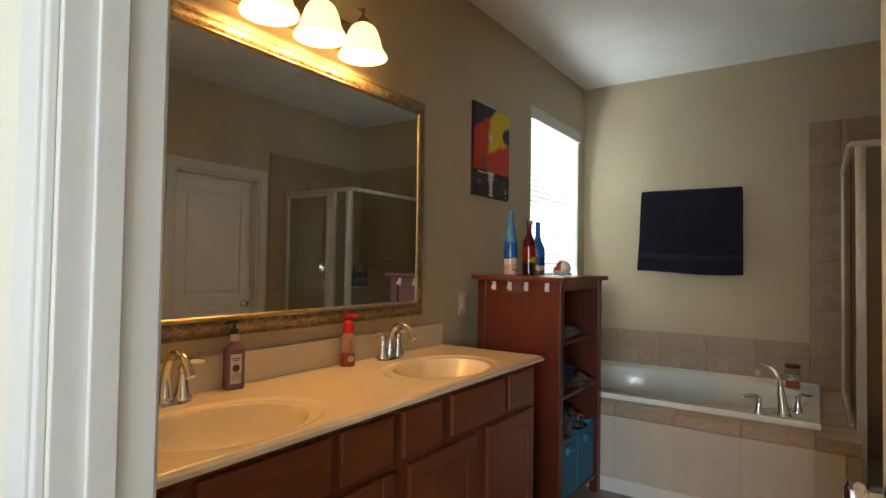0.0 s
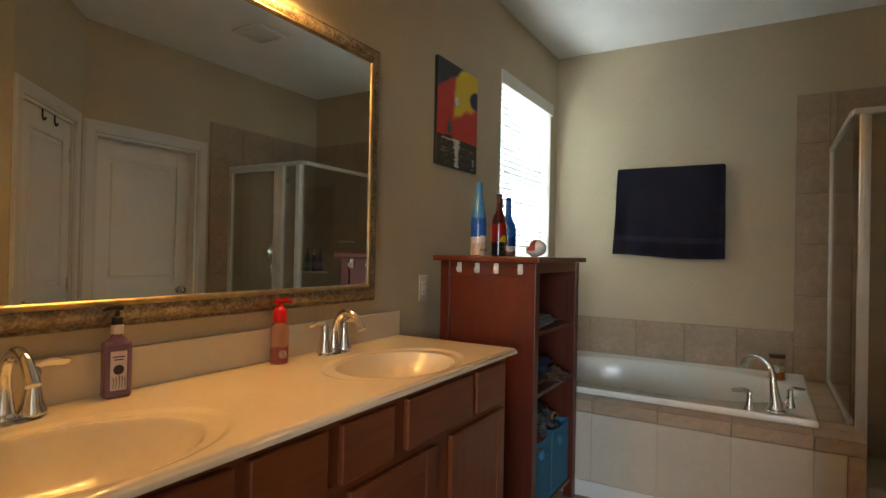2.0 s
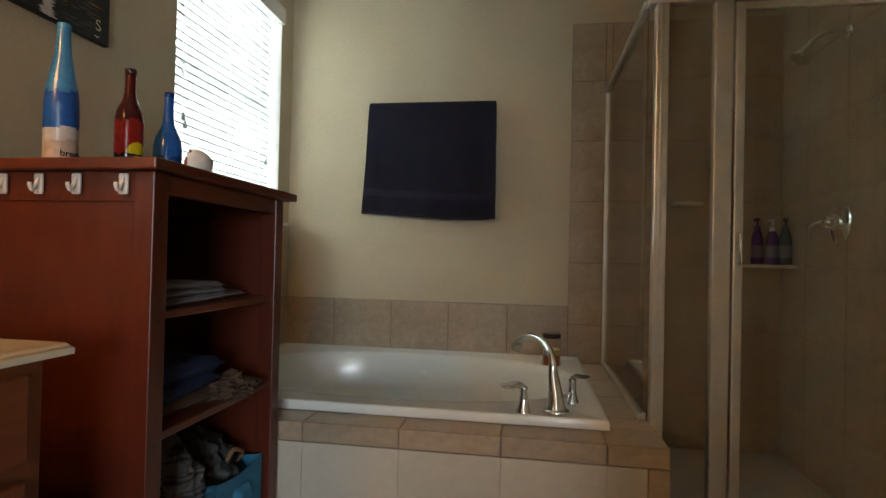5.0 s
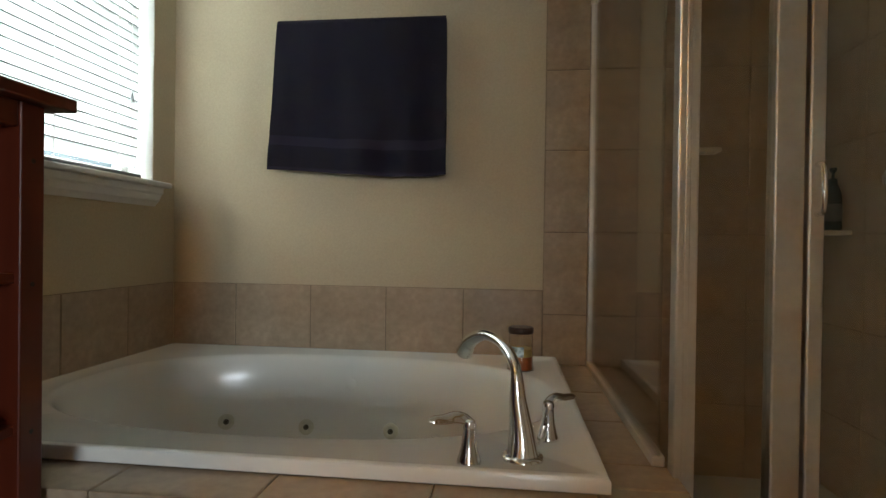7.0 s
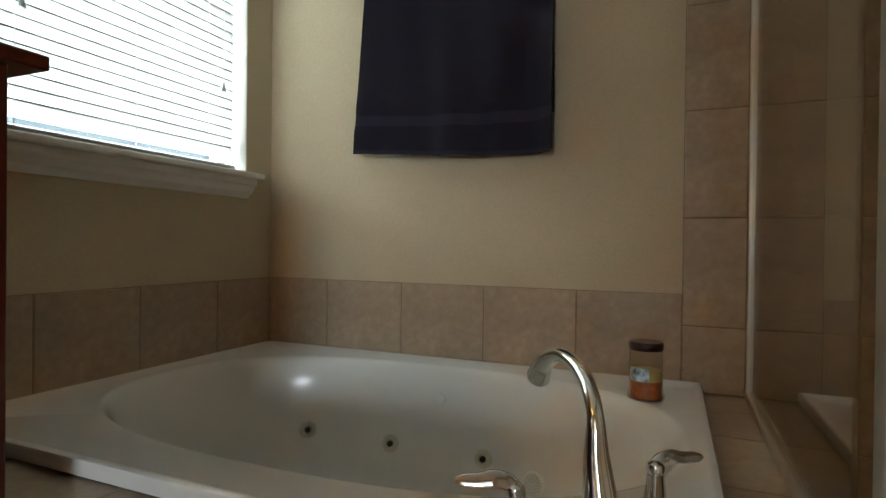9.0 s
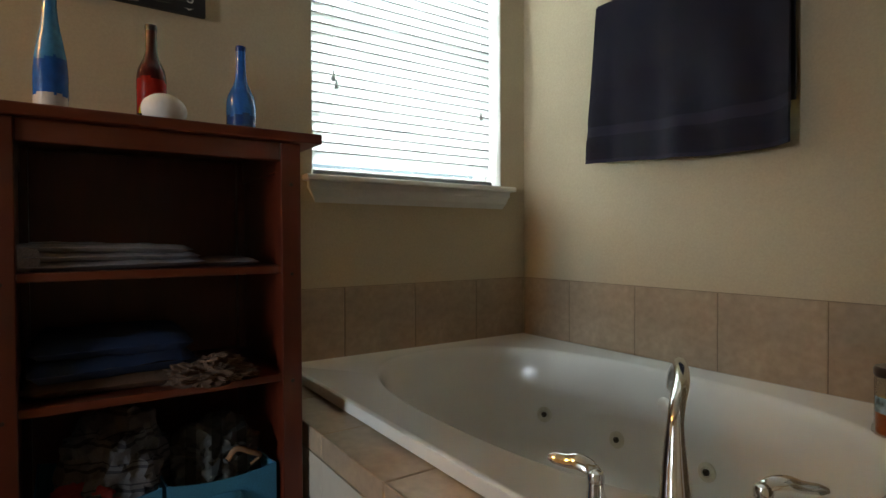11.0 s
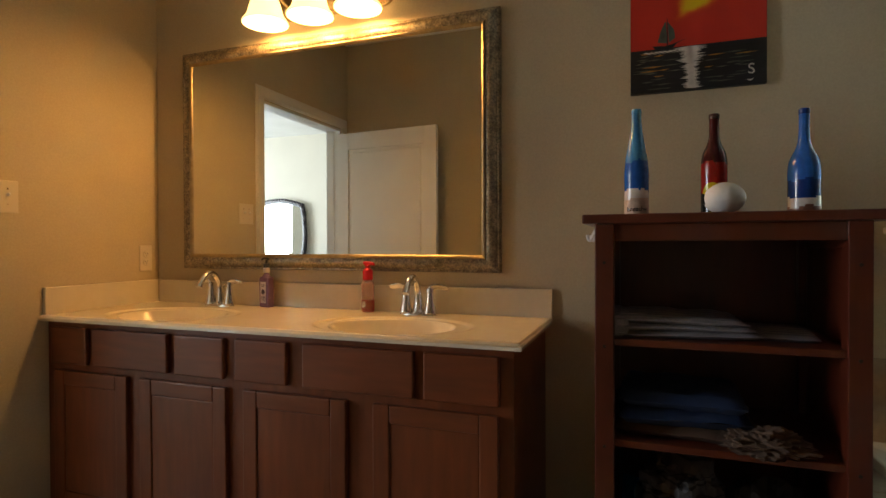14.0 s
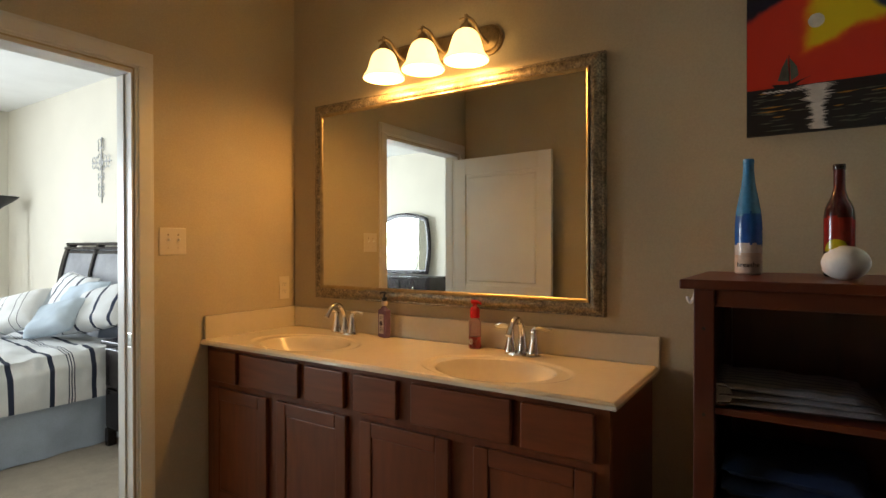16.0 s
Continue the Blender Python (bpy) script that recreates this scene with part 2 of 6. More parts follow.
# ---- structure ----
FZ, CZ = -0.04, 2.77
WX, NY, EX, SY = -1.74, 4.86, 0.91, 0.745
WIN = (3.805, 4.717, 1.180, 2.365)
DOORWAY = (-0.836, 0.13)
setting("wall_west", wall_cells("x", WX - 0.16, WX, SY, NY, FZ, CZ, [WIN]), WALL, "tan painted plaster wall with a window opening", "wall")
setting("wall_north", wall_cells("y", NY, NY + 0.12, WX - 0.16, EX + 0.12, FZ, CZ), WALL, "tan painted plaster wall behind the tub", "wall")
setting("wall_east", wall_cells("x", EX, EX + 0.12, 2.643, NY, FZ, CZ, [(2.715, 3.505, FZ, 2.005)]), WALL, "tan painted wall with a doorway beside the shower", "wall")
_w = setting("wall_diagonal", wall_cells("y", -0.12, 0, 0.0, 0.9475, FZ, CZ, [(0.09, 0.775, FZ, 2.02)]), WALL, "tan painted wall set at an angle with a closet doorway", "wall")
DIAG = pose(0.24, 1.973, 0, 0, 0, 45)
_w.matrix_world = DIAG
setting("wall_entry_side", wall_cells("x", 0.24, 0.36, SY, 1.973, FZ, CZ), WALL, "tan painted wall beside the open door", "wall")
setting("wall_south", wall_cells("y", SY - 0.06, SY, -2.12, 3.4, FZ, CZ, [(*DOORWAY, FZ, 2.065)]), WALL, "tan painted wall with the bedroom doorway", "wall")
setting("wall_south_back", wall_cells("y", SY - 0.12, SY - 0.0601, -2.12, 3.4, FZ, CZ, [(*DOORWAY, FZ, 2.065)]), BEDWALL, "cream painted bedroom side of the doorway wall", "wall")
setting("ceiling", box(WX - 0.16, EX + 0.3, SY - 0.06, NY + 0.12, CZ, CZ + 0.1), CEIL_M, "white textured bathroom ceiling", "ceiling")
setting("floor", box(WX - 0.16, EX + 0.12, SY - 0.06, NY + 0.12, FZ - 0.1, FZ), FLOOR_M, "beige bathroom floor", "floor")
BX, BY, BE = -2.0, -4.1, 3.25
setting("bedroom_wall_west", wall_cells("x", BX - 0.12, BX, BY - 0.12, SY - 0.12, FZ, CZ), BEDWALL, "cream painted bedroom wall behind the bed", "wall")
setting("bedroom_wall_south", wall_cells("y", BY - 0.12, BY, BX, BE, FZ, CZ, [(0.05, 1.95, 0.75, 2.25)]), BEDWALL, "cream painted bedroom wall with a window", "wall")
setting("bedroom_wall_east", wall_cells("x", BE, BE + 0.12, BY - 0.12, SY - 0.12, FZ, CZ), BEDWALL, "cream painted bedroom wall behind the dresser", "wall")
setting("bedroom_ceiling", box(BX, BE, BY, SY - 0.12, CZ, CZ + 0.08), CEIL_M, "white bedroom ceiling", "ceiling")
setting("bedroom_floor", box(BX, BE, BY, SY - 0.06, FZ - 0.1, FZ + 0.004), CARPET, "beige cut-pile bedroom carpet", "carpet")
setting("ground", box(-60, 60, -60, 60, -0.6, -0.5), GROUT, "bare ground outside the house", "ground")

# ---- trim: casings, doors, window ----


def door_leaf(name, w, h, label, at, rz, knob_u, knob_sides=(1,), hooks=False, hinge_u=None, group=""):
    """A moulded two-panel leaf in its own frame: u along x from 0 to w, thickness 35 mm towards +y, foot at z = 0."""
    d = tagged(new(name), label, "door", group, "structure")
    d.matrix_world = pose(*at, 0, 0, rz)
    th, m = 0.035, 0.105
    mid = h * 0.46
    spans = ((0.20, mid - 0.07), (mid + 0.07, h - 0.13))
    part("slab", box(0, w, 0.011, th - 0.011, 0, h, 0.002), DOORP, d)
    for x0, x1, z0, z1 in ((0, m, 0, h), (w - m, w, 0, h), (m, w - m, 0, spans[0][0]), (m, w - m, spans[0][1], spans[1][0]), (m, w - m, spans[1][1], h)):
        part("stile" if x1 - x0 < 0.2 else "rail", box(x0, x1, 0, th, z0, z1, 0.0025), DOORP, d)
    for z0, z1 in spans:
        part("raised_panel", box(m + 0.026, w - m - 0.026, 0.003, th - 0.003, z0 + 0.026, z1 - 0.026, 0.0075, seg=1), DOORP, d)
    for side in knob_sides:
        y = 0 if side < 0 else th
        b = lathe([(0.030, 0), (0.031, 0.006), (0.024, 0.010), (0.011, 0.014), (0.011, 0.034), (0.022, 0.040), (0.028, 0.052), (0.026, 0.062), (0.014, 0.068), (0.0, 0.069)], 24)
        b.transform(pose(knob_u, y, 0.91, 90 if side < 0 else -90))
        part("door_knob", b, CHROME, d, "chrome round door knob", True)
    if hinge_u is not None:
        for z in (0.2, 1.0, h - 0.2):
            part("hinge", box(hinge_u - 0.012, hinge_u + 0.012, -0.008 if knob_sides[0] < 0 else th - 0.004, 0.004 if knob_sides[0] < 0 else th + 0.008, z - 0.045, z + 0.045, 0.003), NICKEL, d)
    if hooks:
        for u in (0.24, 0.40):
            y = th if knob_sides[0] > 0 else 0
            s = 1 if y else -1
            part("over_door_hook", tube(bent([(u, y + s * 0.003, h + 0.002), (u, y + s * 0.004, h - 0.04), (u, y + s * 0.012, h - 0.06), (u, y + s * 0.022, h - 0.045)]), 0.005, 8), BLACK, d, "black over-door hook", True)
    return d


def casing_set(name, label, bars, parent_m=None):
    c = tagged(new(name), label, "door casing", "", "structure")
    if parent_m is not None:
        c.matrix_world = parent_m
    for i, b in enumerate(bars):
        part("casing", b, TRIM, c)
    return c


def moulded(axis, s, a, u0, u1, z1, w=0.085, z0=FZ):
    """Stepped casing on the face a of a wall that looks towards s (+1 or -1) along axis, round the opening u0..u1."""
    out = []
    for off, t0 in ((0.006, 0.012), (0.016, 0.018)):
        lo, hi = sorted((a, a + s * t0))
        ww = w - 0.012 if off > 0.01 else w
        def bar(p, q, r, t):
            return box(lo, hi, p, q, r, t, 0.003) if axis == "x" else box(p, q, lo, hi, r, t, 0.003)
        out += [bar(u0 - ww, u0 - off, z0, z1 + off), bar(u1 + off, u1 + ww, z0, z1 + off), bar(u0 - ww, u1 + ww, z1 + off, z1 + ww)]
    return out


_u0, _u1 = DOORWAY
casing_set("door_casing_1", "white stepped wooden casing round the bedroom doorway", moulded("y", 1, SY, _u0, _u1, 2.065) + moulded("y", -1, SY - 0.12, _u0, _u1, 2.065))
_j = tagged(new("door_jamb_1"), "white jamb with a stop and a strike plate", "door frame", "", "structure")
part("jamb", box(_u0, _u0 + 0.007, SY - 0.122, SY + 0.002, FZ, 2.065, 0.002), TRIM, _j)
part("jamb", box(_u1 - 0.018, _u1, SY - 0.122, SY + 0.002, FZ, 2.065, 0.002), TRIM, _j)
part("jamb_head", box(_u0 + 0.007, _u1 - 0.018, SY - 0.122, SY + 0.002, 2.047, 2.065, 0.002), TRIM, _j)
part("stop", box(_u0 + 0.007, _u0 + 0.015, SY - 0.085, SY - 0.05, FZ, 2.047, 0.002), TRIM, _j)
part("stop", box(_u1 - 0.028, _u1 - 0.018, SY - 0.085, SY - 0.05, FZ, 2.047, 0.002), TRIM, _j)
part("strike_plate", box(_u0 + 0.006, _u0 + 0.009, SY - 0.036, SY - 0.004, 0.86, 0.92, 0.003), CHROME, _j, "chrome strike plate")
door_leaf("door_1", 0.885, 2.04, "white moulded panel door standing open into the bathroom", (0.108, SY + 0.004, FZ + 0.012), 95.2, 0.80, (1, -1), group="white panel doors")

casing_set("door_casing_2", "white stepped casing round the closed door", moulded("x", -1, EX, 2.715, 3.505, 2.005))
_j = tagged(new("door_jamb_2"), "white deep jamb of the closed door", "door frame", "", "structure")
part("jamb", box(EX - 0.002, EX + 0.12, 2.715, 2.733, FZ, 2.005, 0.002), TRIM, _j)
part("jamb", box(EX - 0.002, EX + 0.12, 3.487, 3.505, FZ, 2.005, 0.002), TRIM, _j)
part("jamb_head", box(EX - 0.002, EX + 0.12, 2.733, 3.487, 1.987, 2.005, 0.002), TRIM, _j)
door_leaf("door_2", 0.748, 2.015, "white moulded panel door, closed, deep in its frame", (EX + 0.075, 3.484, FZ + 0.008), -90, 0.07, (-1,), group="white panel doors")

casing_set("door_casing_3", "white stepped casing round the closet door", moulded("y", 1, 0, 0.09, 0.775, 2.02), DIAG)
_j = tagged(new("door_jamb_3"), "white jamb of the closet door", "door frame", "", "structure")
_j.matrix_world = DIAG
part("jamb", box(0.09, 0.108, -0.12, 0.002, FZ, 2.02, 0.002), TRIM, _j)
part("jamb", box(0.757, 0.775, -0.12, 0.002, FZ, 2.02, 0.002), TRIM, _j)
part("jamb_head", box(0.108, 0.757, -0.12, 0.002, 2.002, 2.02, 0.002), TRIM, _j)
_d = door_leaf("door_3", 0.643, 2.03, "white moulded closet door with two black hooks over its top", (0, 0, 0), 0, 0.07, (1,), True, 0.637, "white panel doors")
_d.matrix_world = DIAG @ pose(0.111, -0.045, FZ + 0.008)

# window with sill, apron, sashes and blind
_y0, _y1, _z0, _z1 = WIN
_w = tagged(new("window_1"), "white sash window behind a closed slatted blind", "window", "", "structure")
_f = part("window_frame", box(WX - 0.15, WX - 0.11, _y0, _y0 + 0.045, _z0, _z1, 0.003), TRIM, _w)
part("window_frame", box(WX - 0.15, WX - 0.11, _y1 - 0.045, _y1, _z0, _z1, 0.003), TRIM, _w)
part("window_frame", box(WX - 0.15, WX - 0.11, _y0 + 0.045, _y1 - 0.045, _z1 - 0.045, _z1, 0.003), TRIM, _w)
part("window_frame", box(WX - 0.15, WX - 0.11, _y0 + 0.045, _y1 - 0.045, _z0, _z0 + 0.045, 0.003), TRIM, _w)
for _a, _b in ((_y0 + 0.0005, _y0 + 0.004), (_y1 - 0.004, _y1 - 0.0005)):
    part("jamb_liner", box(WX - 0.11, WX - 0.002, _a, _b, _z0, _z1), TRIM, _w)
part("meeting_rail", box(WX - 0.148, WX - 0.112, _y0 + 0.045, _y1 - 0.045, 1.74, 1.785, 0.003), TRIM, _w)
for _a, _b in ((_z0 + 0.045, 1.74), (1.785, _z1 - 0.045)):
    _p = part("pane", box(WX - 0.133, WX - 0.129, _y0 + 0.045, _y1 - 0.045, _a, _b), CLEAR, _w, "clear window pane")
    _p.visible_shadow = False
part("window_sill", box(WX - 0.11, WX + 0.05, _y0 - 0.035, _y1 + 0.053, _z0 - 0.022, _z0, 0.006, seg=3), TRIM, _w, "white painted sill")
_b = bmesh.new()
for _i, (_dx, _dz, _in) in enumerate(((0.022, 0.0, 0.048), (0.022, -0.022, 0.048), (0.016, -0.03, 0.052), (0.016, -0.055, 0.066), (0.008, -0.07, 0.074), (0.004, -0.078, 0.078))):
    for _y in (_y0 - 0.065 + _in, _y1 + 0.083 - _in):
        _b.verts.new((WX + _dx, _y, _z0 - 0.022 + _dz))
        _b.verts.new((WX - 0.002, _y, _z0 - 0.022 + _dz))
_v = list(_b.verts)
for _i in range(5):
    _p, _q = 4 * _i, 4 * _i + 4
    _b.faces.new((_v[_p], _v[_p + 2], _v[_q + 2], _v[_q]))
    _b.faces.new((_v[_p + 1], _v[_p], _v[_q], _v[_q + 1]))
    _b.faces.new((_v[_p + 2], _v[_p + 3], _v[_q + 3], _v[_q + 2]))
_b.faces.new((_v[20], _v[22], _v[23], _v[21]))
bmesh.ops.recalc_face_normals(_b, faces=_b.faces)
part("apron", _b, TRIM, _w, "white moulded apron under the sill")

BL = thing("window_blind", "white slatted blind, lowered and closed, in the window", "blind", (WX - 0.06, 0, 0))
part("head_rail", box(-0.02, 0.03, _y0 + 0.005, _y1 - 0.005, 2.295, 2.358, 0.004), WHITEP, BL)
part("valance", box(0.040, 0.075, _y0 - 0.012, _y1 + 0.014, 2.285, 2.374, 0.005), TRIM, BL, "white valance")
_slat = bmesh.new()
_n, _hw = 6, 0.0255
_ring = []
for _i in range(_n + 1):
    _s = -((-_hw + 0.0042 * _i) if _i < 2 else -_hw + 2 * _hw * (_i - 1) / (_n - 1))
    _c = 0.0035 * (1 - (_s / _hw) ** 2)
    _ring.append((_s, _c))
for _yy in (_y0 + 0.008, _y1 - 0.026):
    for _s, _c in _ring:
        _slat.verts.new((_c, _yy, _s))
    for _s, _c in reversed(_ring):
        _slat.verts.new((_c - 0.0028, _yy, _s))
_slat.verts.ensure_lookup_table()
_k = 2 * (_n + 1)
for _i in range(_k):
    _slat.faces.new((_slat.verts[_i], _slat.verts[(_i + 1) % _k], _slat.verts[_k + (_i + 1) % _k], _slat.verts[_k + _i]))
_slat.faces.new(_slat.verts[:_k]); _slat.faces.new(_slat.verts[_k:])
bmesh.ops.recalc_face_normals(_slat, faces=_slat.faces)
# Upper edge strip coloured dark, standing in for the shade line between slats.
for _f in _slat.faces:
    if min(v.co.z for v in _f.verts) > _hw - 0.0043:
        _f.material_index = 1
_first = part("slat", _slat, [BLIND, material("slat_edge_shade", (0.15, 0.155, 0.16), 0.6)], BL)
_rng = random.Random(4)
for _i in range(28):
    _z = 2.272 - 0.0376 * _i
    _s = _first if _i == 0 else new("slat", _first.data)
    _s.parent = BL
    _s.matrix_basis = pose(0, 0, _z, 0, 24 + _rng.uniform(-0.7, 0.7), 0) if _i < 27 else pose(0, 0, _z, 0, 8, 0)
part("bottom_rail", box(-0.026, 0.026, _y0 + 0.008, _y1 - 0.026, 1.183, 1.207, 0.004), material("grey_rail", (0.20, 0.21, 0.22), 0.5), BL, "grey bottom rail")
for _y in (_y0 + 0.10, 4.26, _y1 - 0.16):
    part("ladder_cord", tube([(0.0235, _y, 2.29), (0.0235, _y, 1.18)], 0.0012, 6), WHITEP, BL)
for _y, _z in ((3.905, 1.585), (3.918, 1.555), (4.622, 1.52)):
    _c = part("pull_cord", tube([(0.032, _y, 2.29), (0.032, _y, _z)], 0.0011, 6), WHITEP, BL)
    _t = lathe([(0.002, 0.0), (0.004, -0.008), (0.008, -0.028), (0.009, -0.036), (0.004, -0.040), (0, -0.040)], 12)
    _t.transform(pose(0.032, _y, _z))
    part("tassel", _t, material("clear_tassel", (0.45, 0.48, 0.47), 0.2), _c, "clear plastic tassel", True)

# baseboards
def baseboard(name, b):
    setting(name, b, TRIM, "white wooden baseboard along the foot of the wall", "baseboard")
baseboard("baseboard_1", box(WX, WX + 0.014, 2.72, 3.57, FZ, FZ + 0.085, 0.004))
baseboard("baseboard_2", box(-1.72, 0.05, 3.558, 3.571, FZ, FZ + 0.085, 0.004))
baseboard("baseboard_3", box(-1.18, _u0 - 0.09, SY, SY + 0.014, FZ, FZ + 0.085, 0.004))
baseboard("baseboard_4", box(0.226, 0.24, SY + 0.02, 1.96, FZ, FZ + 0.085, 0.004))
baseboard("baseboard_5", box(BX, BX + 0.014, BY, SY - 0.14, FZ, FZ + 0.1, 0.004))

# ceiling vent
V = thing("ceiling_vent", "white square exhaust vent grille in the ceiling", "vent", (0.04, 3.38, CZ))
part("vent_frame", box(-0.14, 0.14, -0.14, 0.14, -0.018, 0.0, 0.006), WHITEP, V)
for _i in range(9):
    part("louver", box(-0.115, 0.115, -0.112 + 0.025 * _i, -0.100 + 0.025 * _i, -0.026, -0.016, 0.002), WHITEP, V)

# ---- vanity ----
VAN = thing("vanity_cabinet", "long cherry-stained wooden double vanity with panel doors", "cabinet", (0, 0, 0))
part("face_frame", box(-1.206, -1.186, SY + 0.004, 2.70, FZ + 0.10, 0.824, 0.002), CHERRY, VAN)
part("end_panel", box(WX + 0.005, -1.206, 2.682, 2.70, FZ + 0.10, 0.824, 0.001), CHERRY, VAN)
part("end_panel", box(WX + 0.005, -1.206, SY + 0.004, SY + 0.022, FZ + 0.10, 0.824, 0.001), CHERRY, VAN)
part("bottom_board", box(WX + 0.005, -1.206, SY + 0.022, 2.682, FZ + 0.10, FZ + 0.118), CHERRY, VAN)
part("toe_kick", box(WX + 0.005, -1.25, SY + 0.004, 2.665, FZ, FZ + 0.10), CHERRY, VAN)
for _a, _b in ((0.79, 0.987), (1.019, 1.402), (1.438, 1.661), (1.711, 1.925), (1.988, 2.388), (2.421, 2.658)):
    part("drawer_front", box(-1.186, -1.166, _a, _b, 0.655, 0.802, 0.006, seg=3), CHERRY_H, VAN)
for _a, _b in ((0.806, 1.200), (1.266, 1.672), (1.745, 2.152), (2.248, 2.656)):
    _d = part("cabinet_door", box(-1.186, -1.176, _a + 0.03, _b - 0.03, 0.12, 0.60, 0.001), CHERRY, VAN)
    _w2 = 0.058
    for _q in ((_a, _a + _w2, 0.085, 0.628), (_b - _w2, _b, 0.085, 0.628), (_a + _w2, _b - _w2, 0.57, 0.628), (_a + _w2, _b - _w2, 0.085, 0.143)):
        part("door_rail", box(-1.186, -1.166, *_q, 0.005, seg=3), CHERRY if _q[1] - _q[0] < 0.1 else CHERRY_H, _d)
    part("door_bead", box(-1.180, -1.171, _a + _w2, _b - _w2, 0.143, 0.57, 0.004), CHERRY, _d)
    part("door_panel", box(-1.182, -1.1735, _a + _w2 + 0.012, _b - _w2 - 0.012, 0.155, 0.558, 0.002), CHERRY, _d)

# worktop with two moulded oval bowls
SINKS = ((-1.375, 1.222), (-1.375, 2.218))
TOP = thing("countertop", "cream cultured-marble double-bowl countertop on the vanity cabinet", "countertop", (0, 0, 0))
_x0, _x1, _ya, _yb, _zt = WX, -1.15, SY, 2.728, 0.848


def bowl_depth(x, y):
    """Height of the moulded top above or below its plane."""
    z = 0.0
    for cx, cy in SINKS:
        r = math.hypot((x - cx) / 0.178, (y - cy) / 0.232)
        o = math.hypot((x - cx) / 0.205, (y - cy) / 0.305)
        if r < 1:
            z = -0.115 * (1 - r ** 3.2) ** 1.08 - 0.007
        elif o < 1:
            k = min(1, (1 - o) / 0.09)
            z = -0.006 * k * k * (3 - 2 * k)
    return z


_bm = bmesh.new()
_xs = [_x0 + 0.018 + (_x1 - 0.014 - _x0 - 0.018) * i / 130 for i in range(131)]
_ys = [_ya + (_yb - 0.014 - _ya) * i / 440 for i in range(441)]
_g = [[_bm.verts.new((x, y, _zt + bowl_depth(x, y))) for y in _ys] for x in _xs]
for i in range(130):
    for j in range(440):
        _bm.faces.new((_g[i][j], _g[i + 1][j], _g[i + 1][j + 1], _g[i][j + 1]))
bmesh.ops.recalc_face_normals(_bm, faces=_bm.faces)
part("bowl_deck", _bm, MARBLE, TOP, smooth=True)


def edge_strip(pts, prof):
    bm = bmesh.new()
    rows = [[bm.verts.new((px + nx * o, py + ny * o, _zt + h)) for o, h in prof] for px, py, nx, ny in pts]
    for a, b in zip(rows, rows[1:]):
        for i in range(len(prof) - 1):
            bm.faces.new((a[i], a[i + 1], b[i + 1], b[i]))
    bmesh.ops.recalc_face_normals(bm, faces=bm.faces)
    return bm


_prof = [(0, 0), (0.004, -0.0012), (0.008, -0.005), (0.0095, -0.008), (0.0115, -0.009), (0.014, -0.012), (0.014, -0.022), (-0.03, -0.022)]
_xe, _ye = _x1 - 0.014, _yb - 0.014
part("moulded_edge", edge_strip([(_xe, _ya, 1, 0), (_xe, _ye, 1, 1), (_x0 + 0.005, _ye, 0, 1)], _prof), MARBLE, TOP, smooth=True)
part("backsplash", box(WX + 0.001, WX + 0.020, SY + 0.02, 2.728, _zt - 0.02, 0.957, 0.004, seg=3), MARBLE, TOP)
part("side_splash", box(WX + 0.001, -1.165, SY + 0.001, SY + 0.020, _zt - 0.02, 0.960, 0.004, seg=3), MARBLE, TOP)
for cx, cy in SINKS:
    _b = lathe([(0.0, 0.006), (0.018, 0.005), (0.022, 0.001), (0.022, -0.004)], 20)
    _b.transform(pose(cx, cy, _zt - 0.1205))
    part("drain", _b, CHROME, TOP, "chrome pop-up drain", True)


def lever(m, sweep, length=0.075):
    """A bell-shaped tap body with a flat swept lever."""
    body = lathe([(0.0285, 0), (0.0285, 0.004), (0.0265, 0.010), (0.0215, 0.026), (0.0175, 0.045), (0.0150, 0.066), (0.0142, 0.078), (0.0, 0.078)], 26)
    top = lathe([(0.0125, 0.0), (0.0125, 0.003), (0.0152, 0.0035), (0.0156, 0.012), (0.0135, 0.019), (0.007, 0.023), (0.0, 0.024)], 22)
    top.transform(pose(0, 0, 0.077))
    c, s = math.cos(radians(sweep)), math.sin(radians(sweep))
    pts = [(-0.006 * c, -0.006 * s, 0.088), (0.012 * c, 0.012 * s, 0.101), (0.034 * c, 0.034 * s, 0.105), (0.056 * c, 0.056 * s, 0.101), (length * c, length * s, 0.100)]
    run = bent(pts, 6)
    k = len(run)
    blade = tube(run, [0.0105 + 0.0035 * math.sin(math.pi * min(1, i / (k - 1) * 1.15)) if i < k - 3 else 0.0105 - 0.003 * (i - k + 3) for i in range(k)], 14, 0.36)
    for b in (body, top, blade):
        b.transform(m)
    return body, join(top, blade)


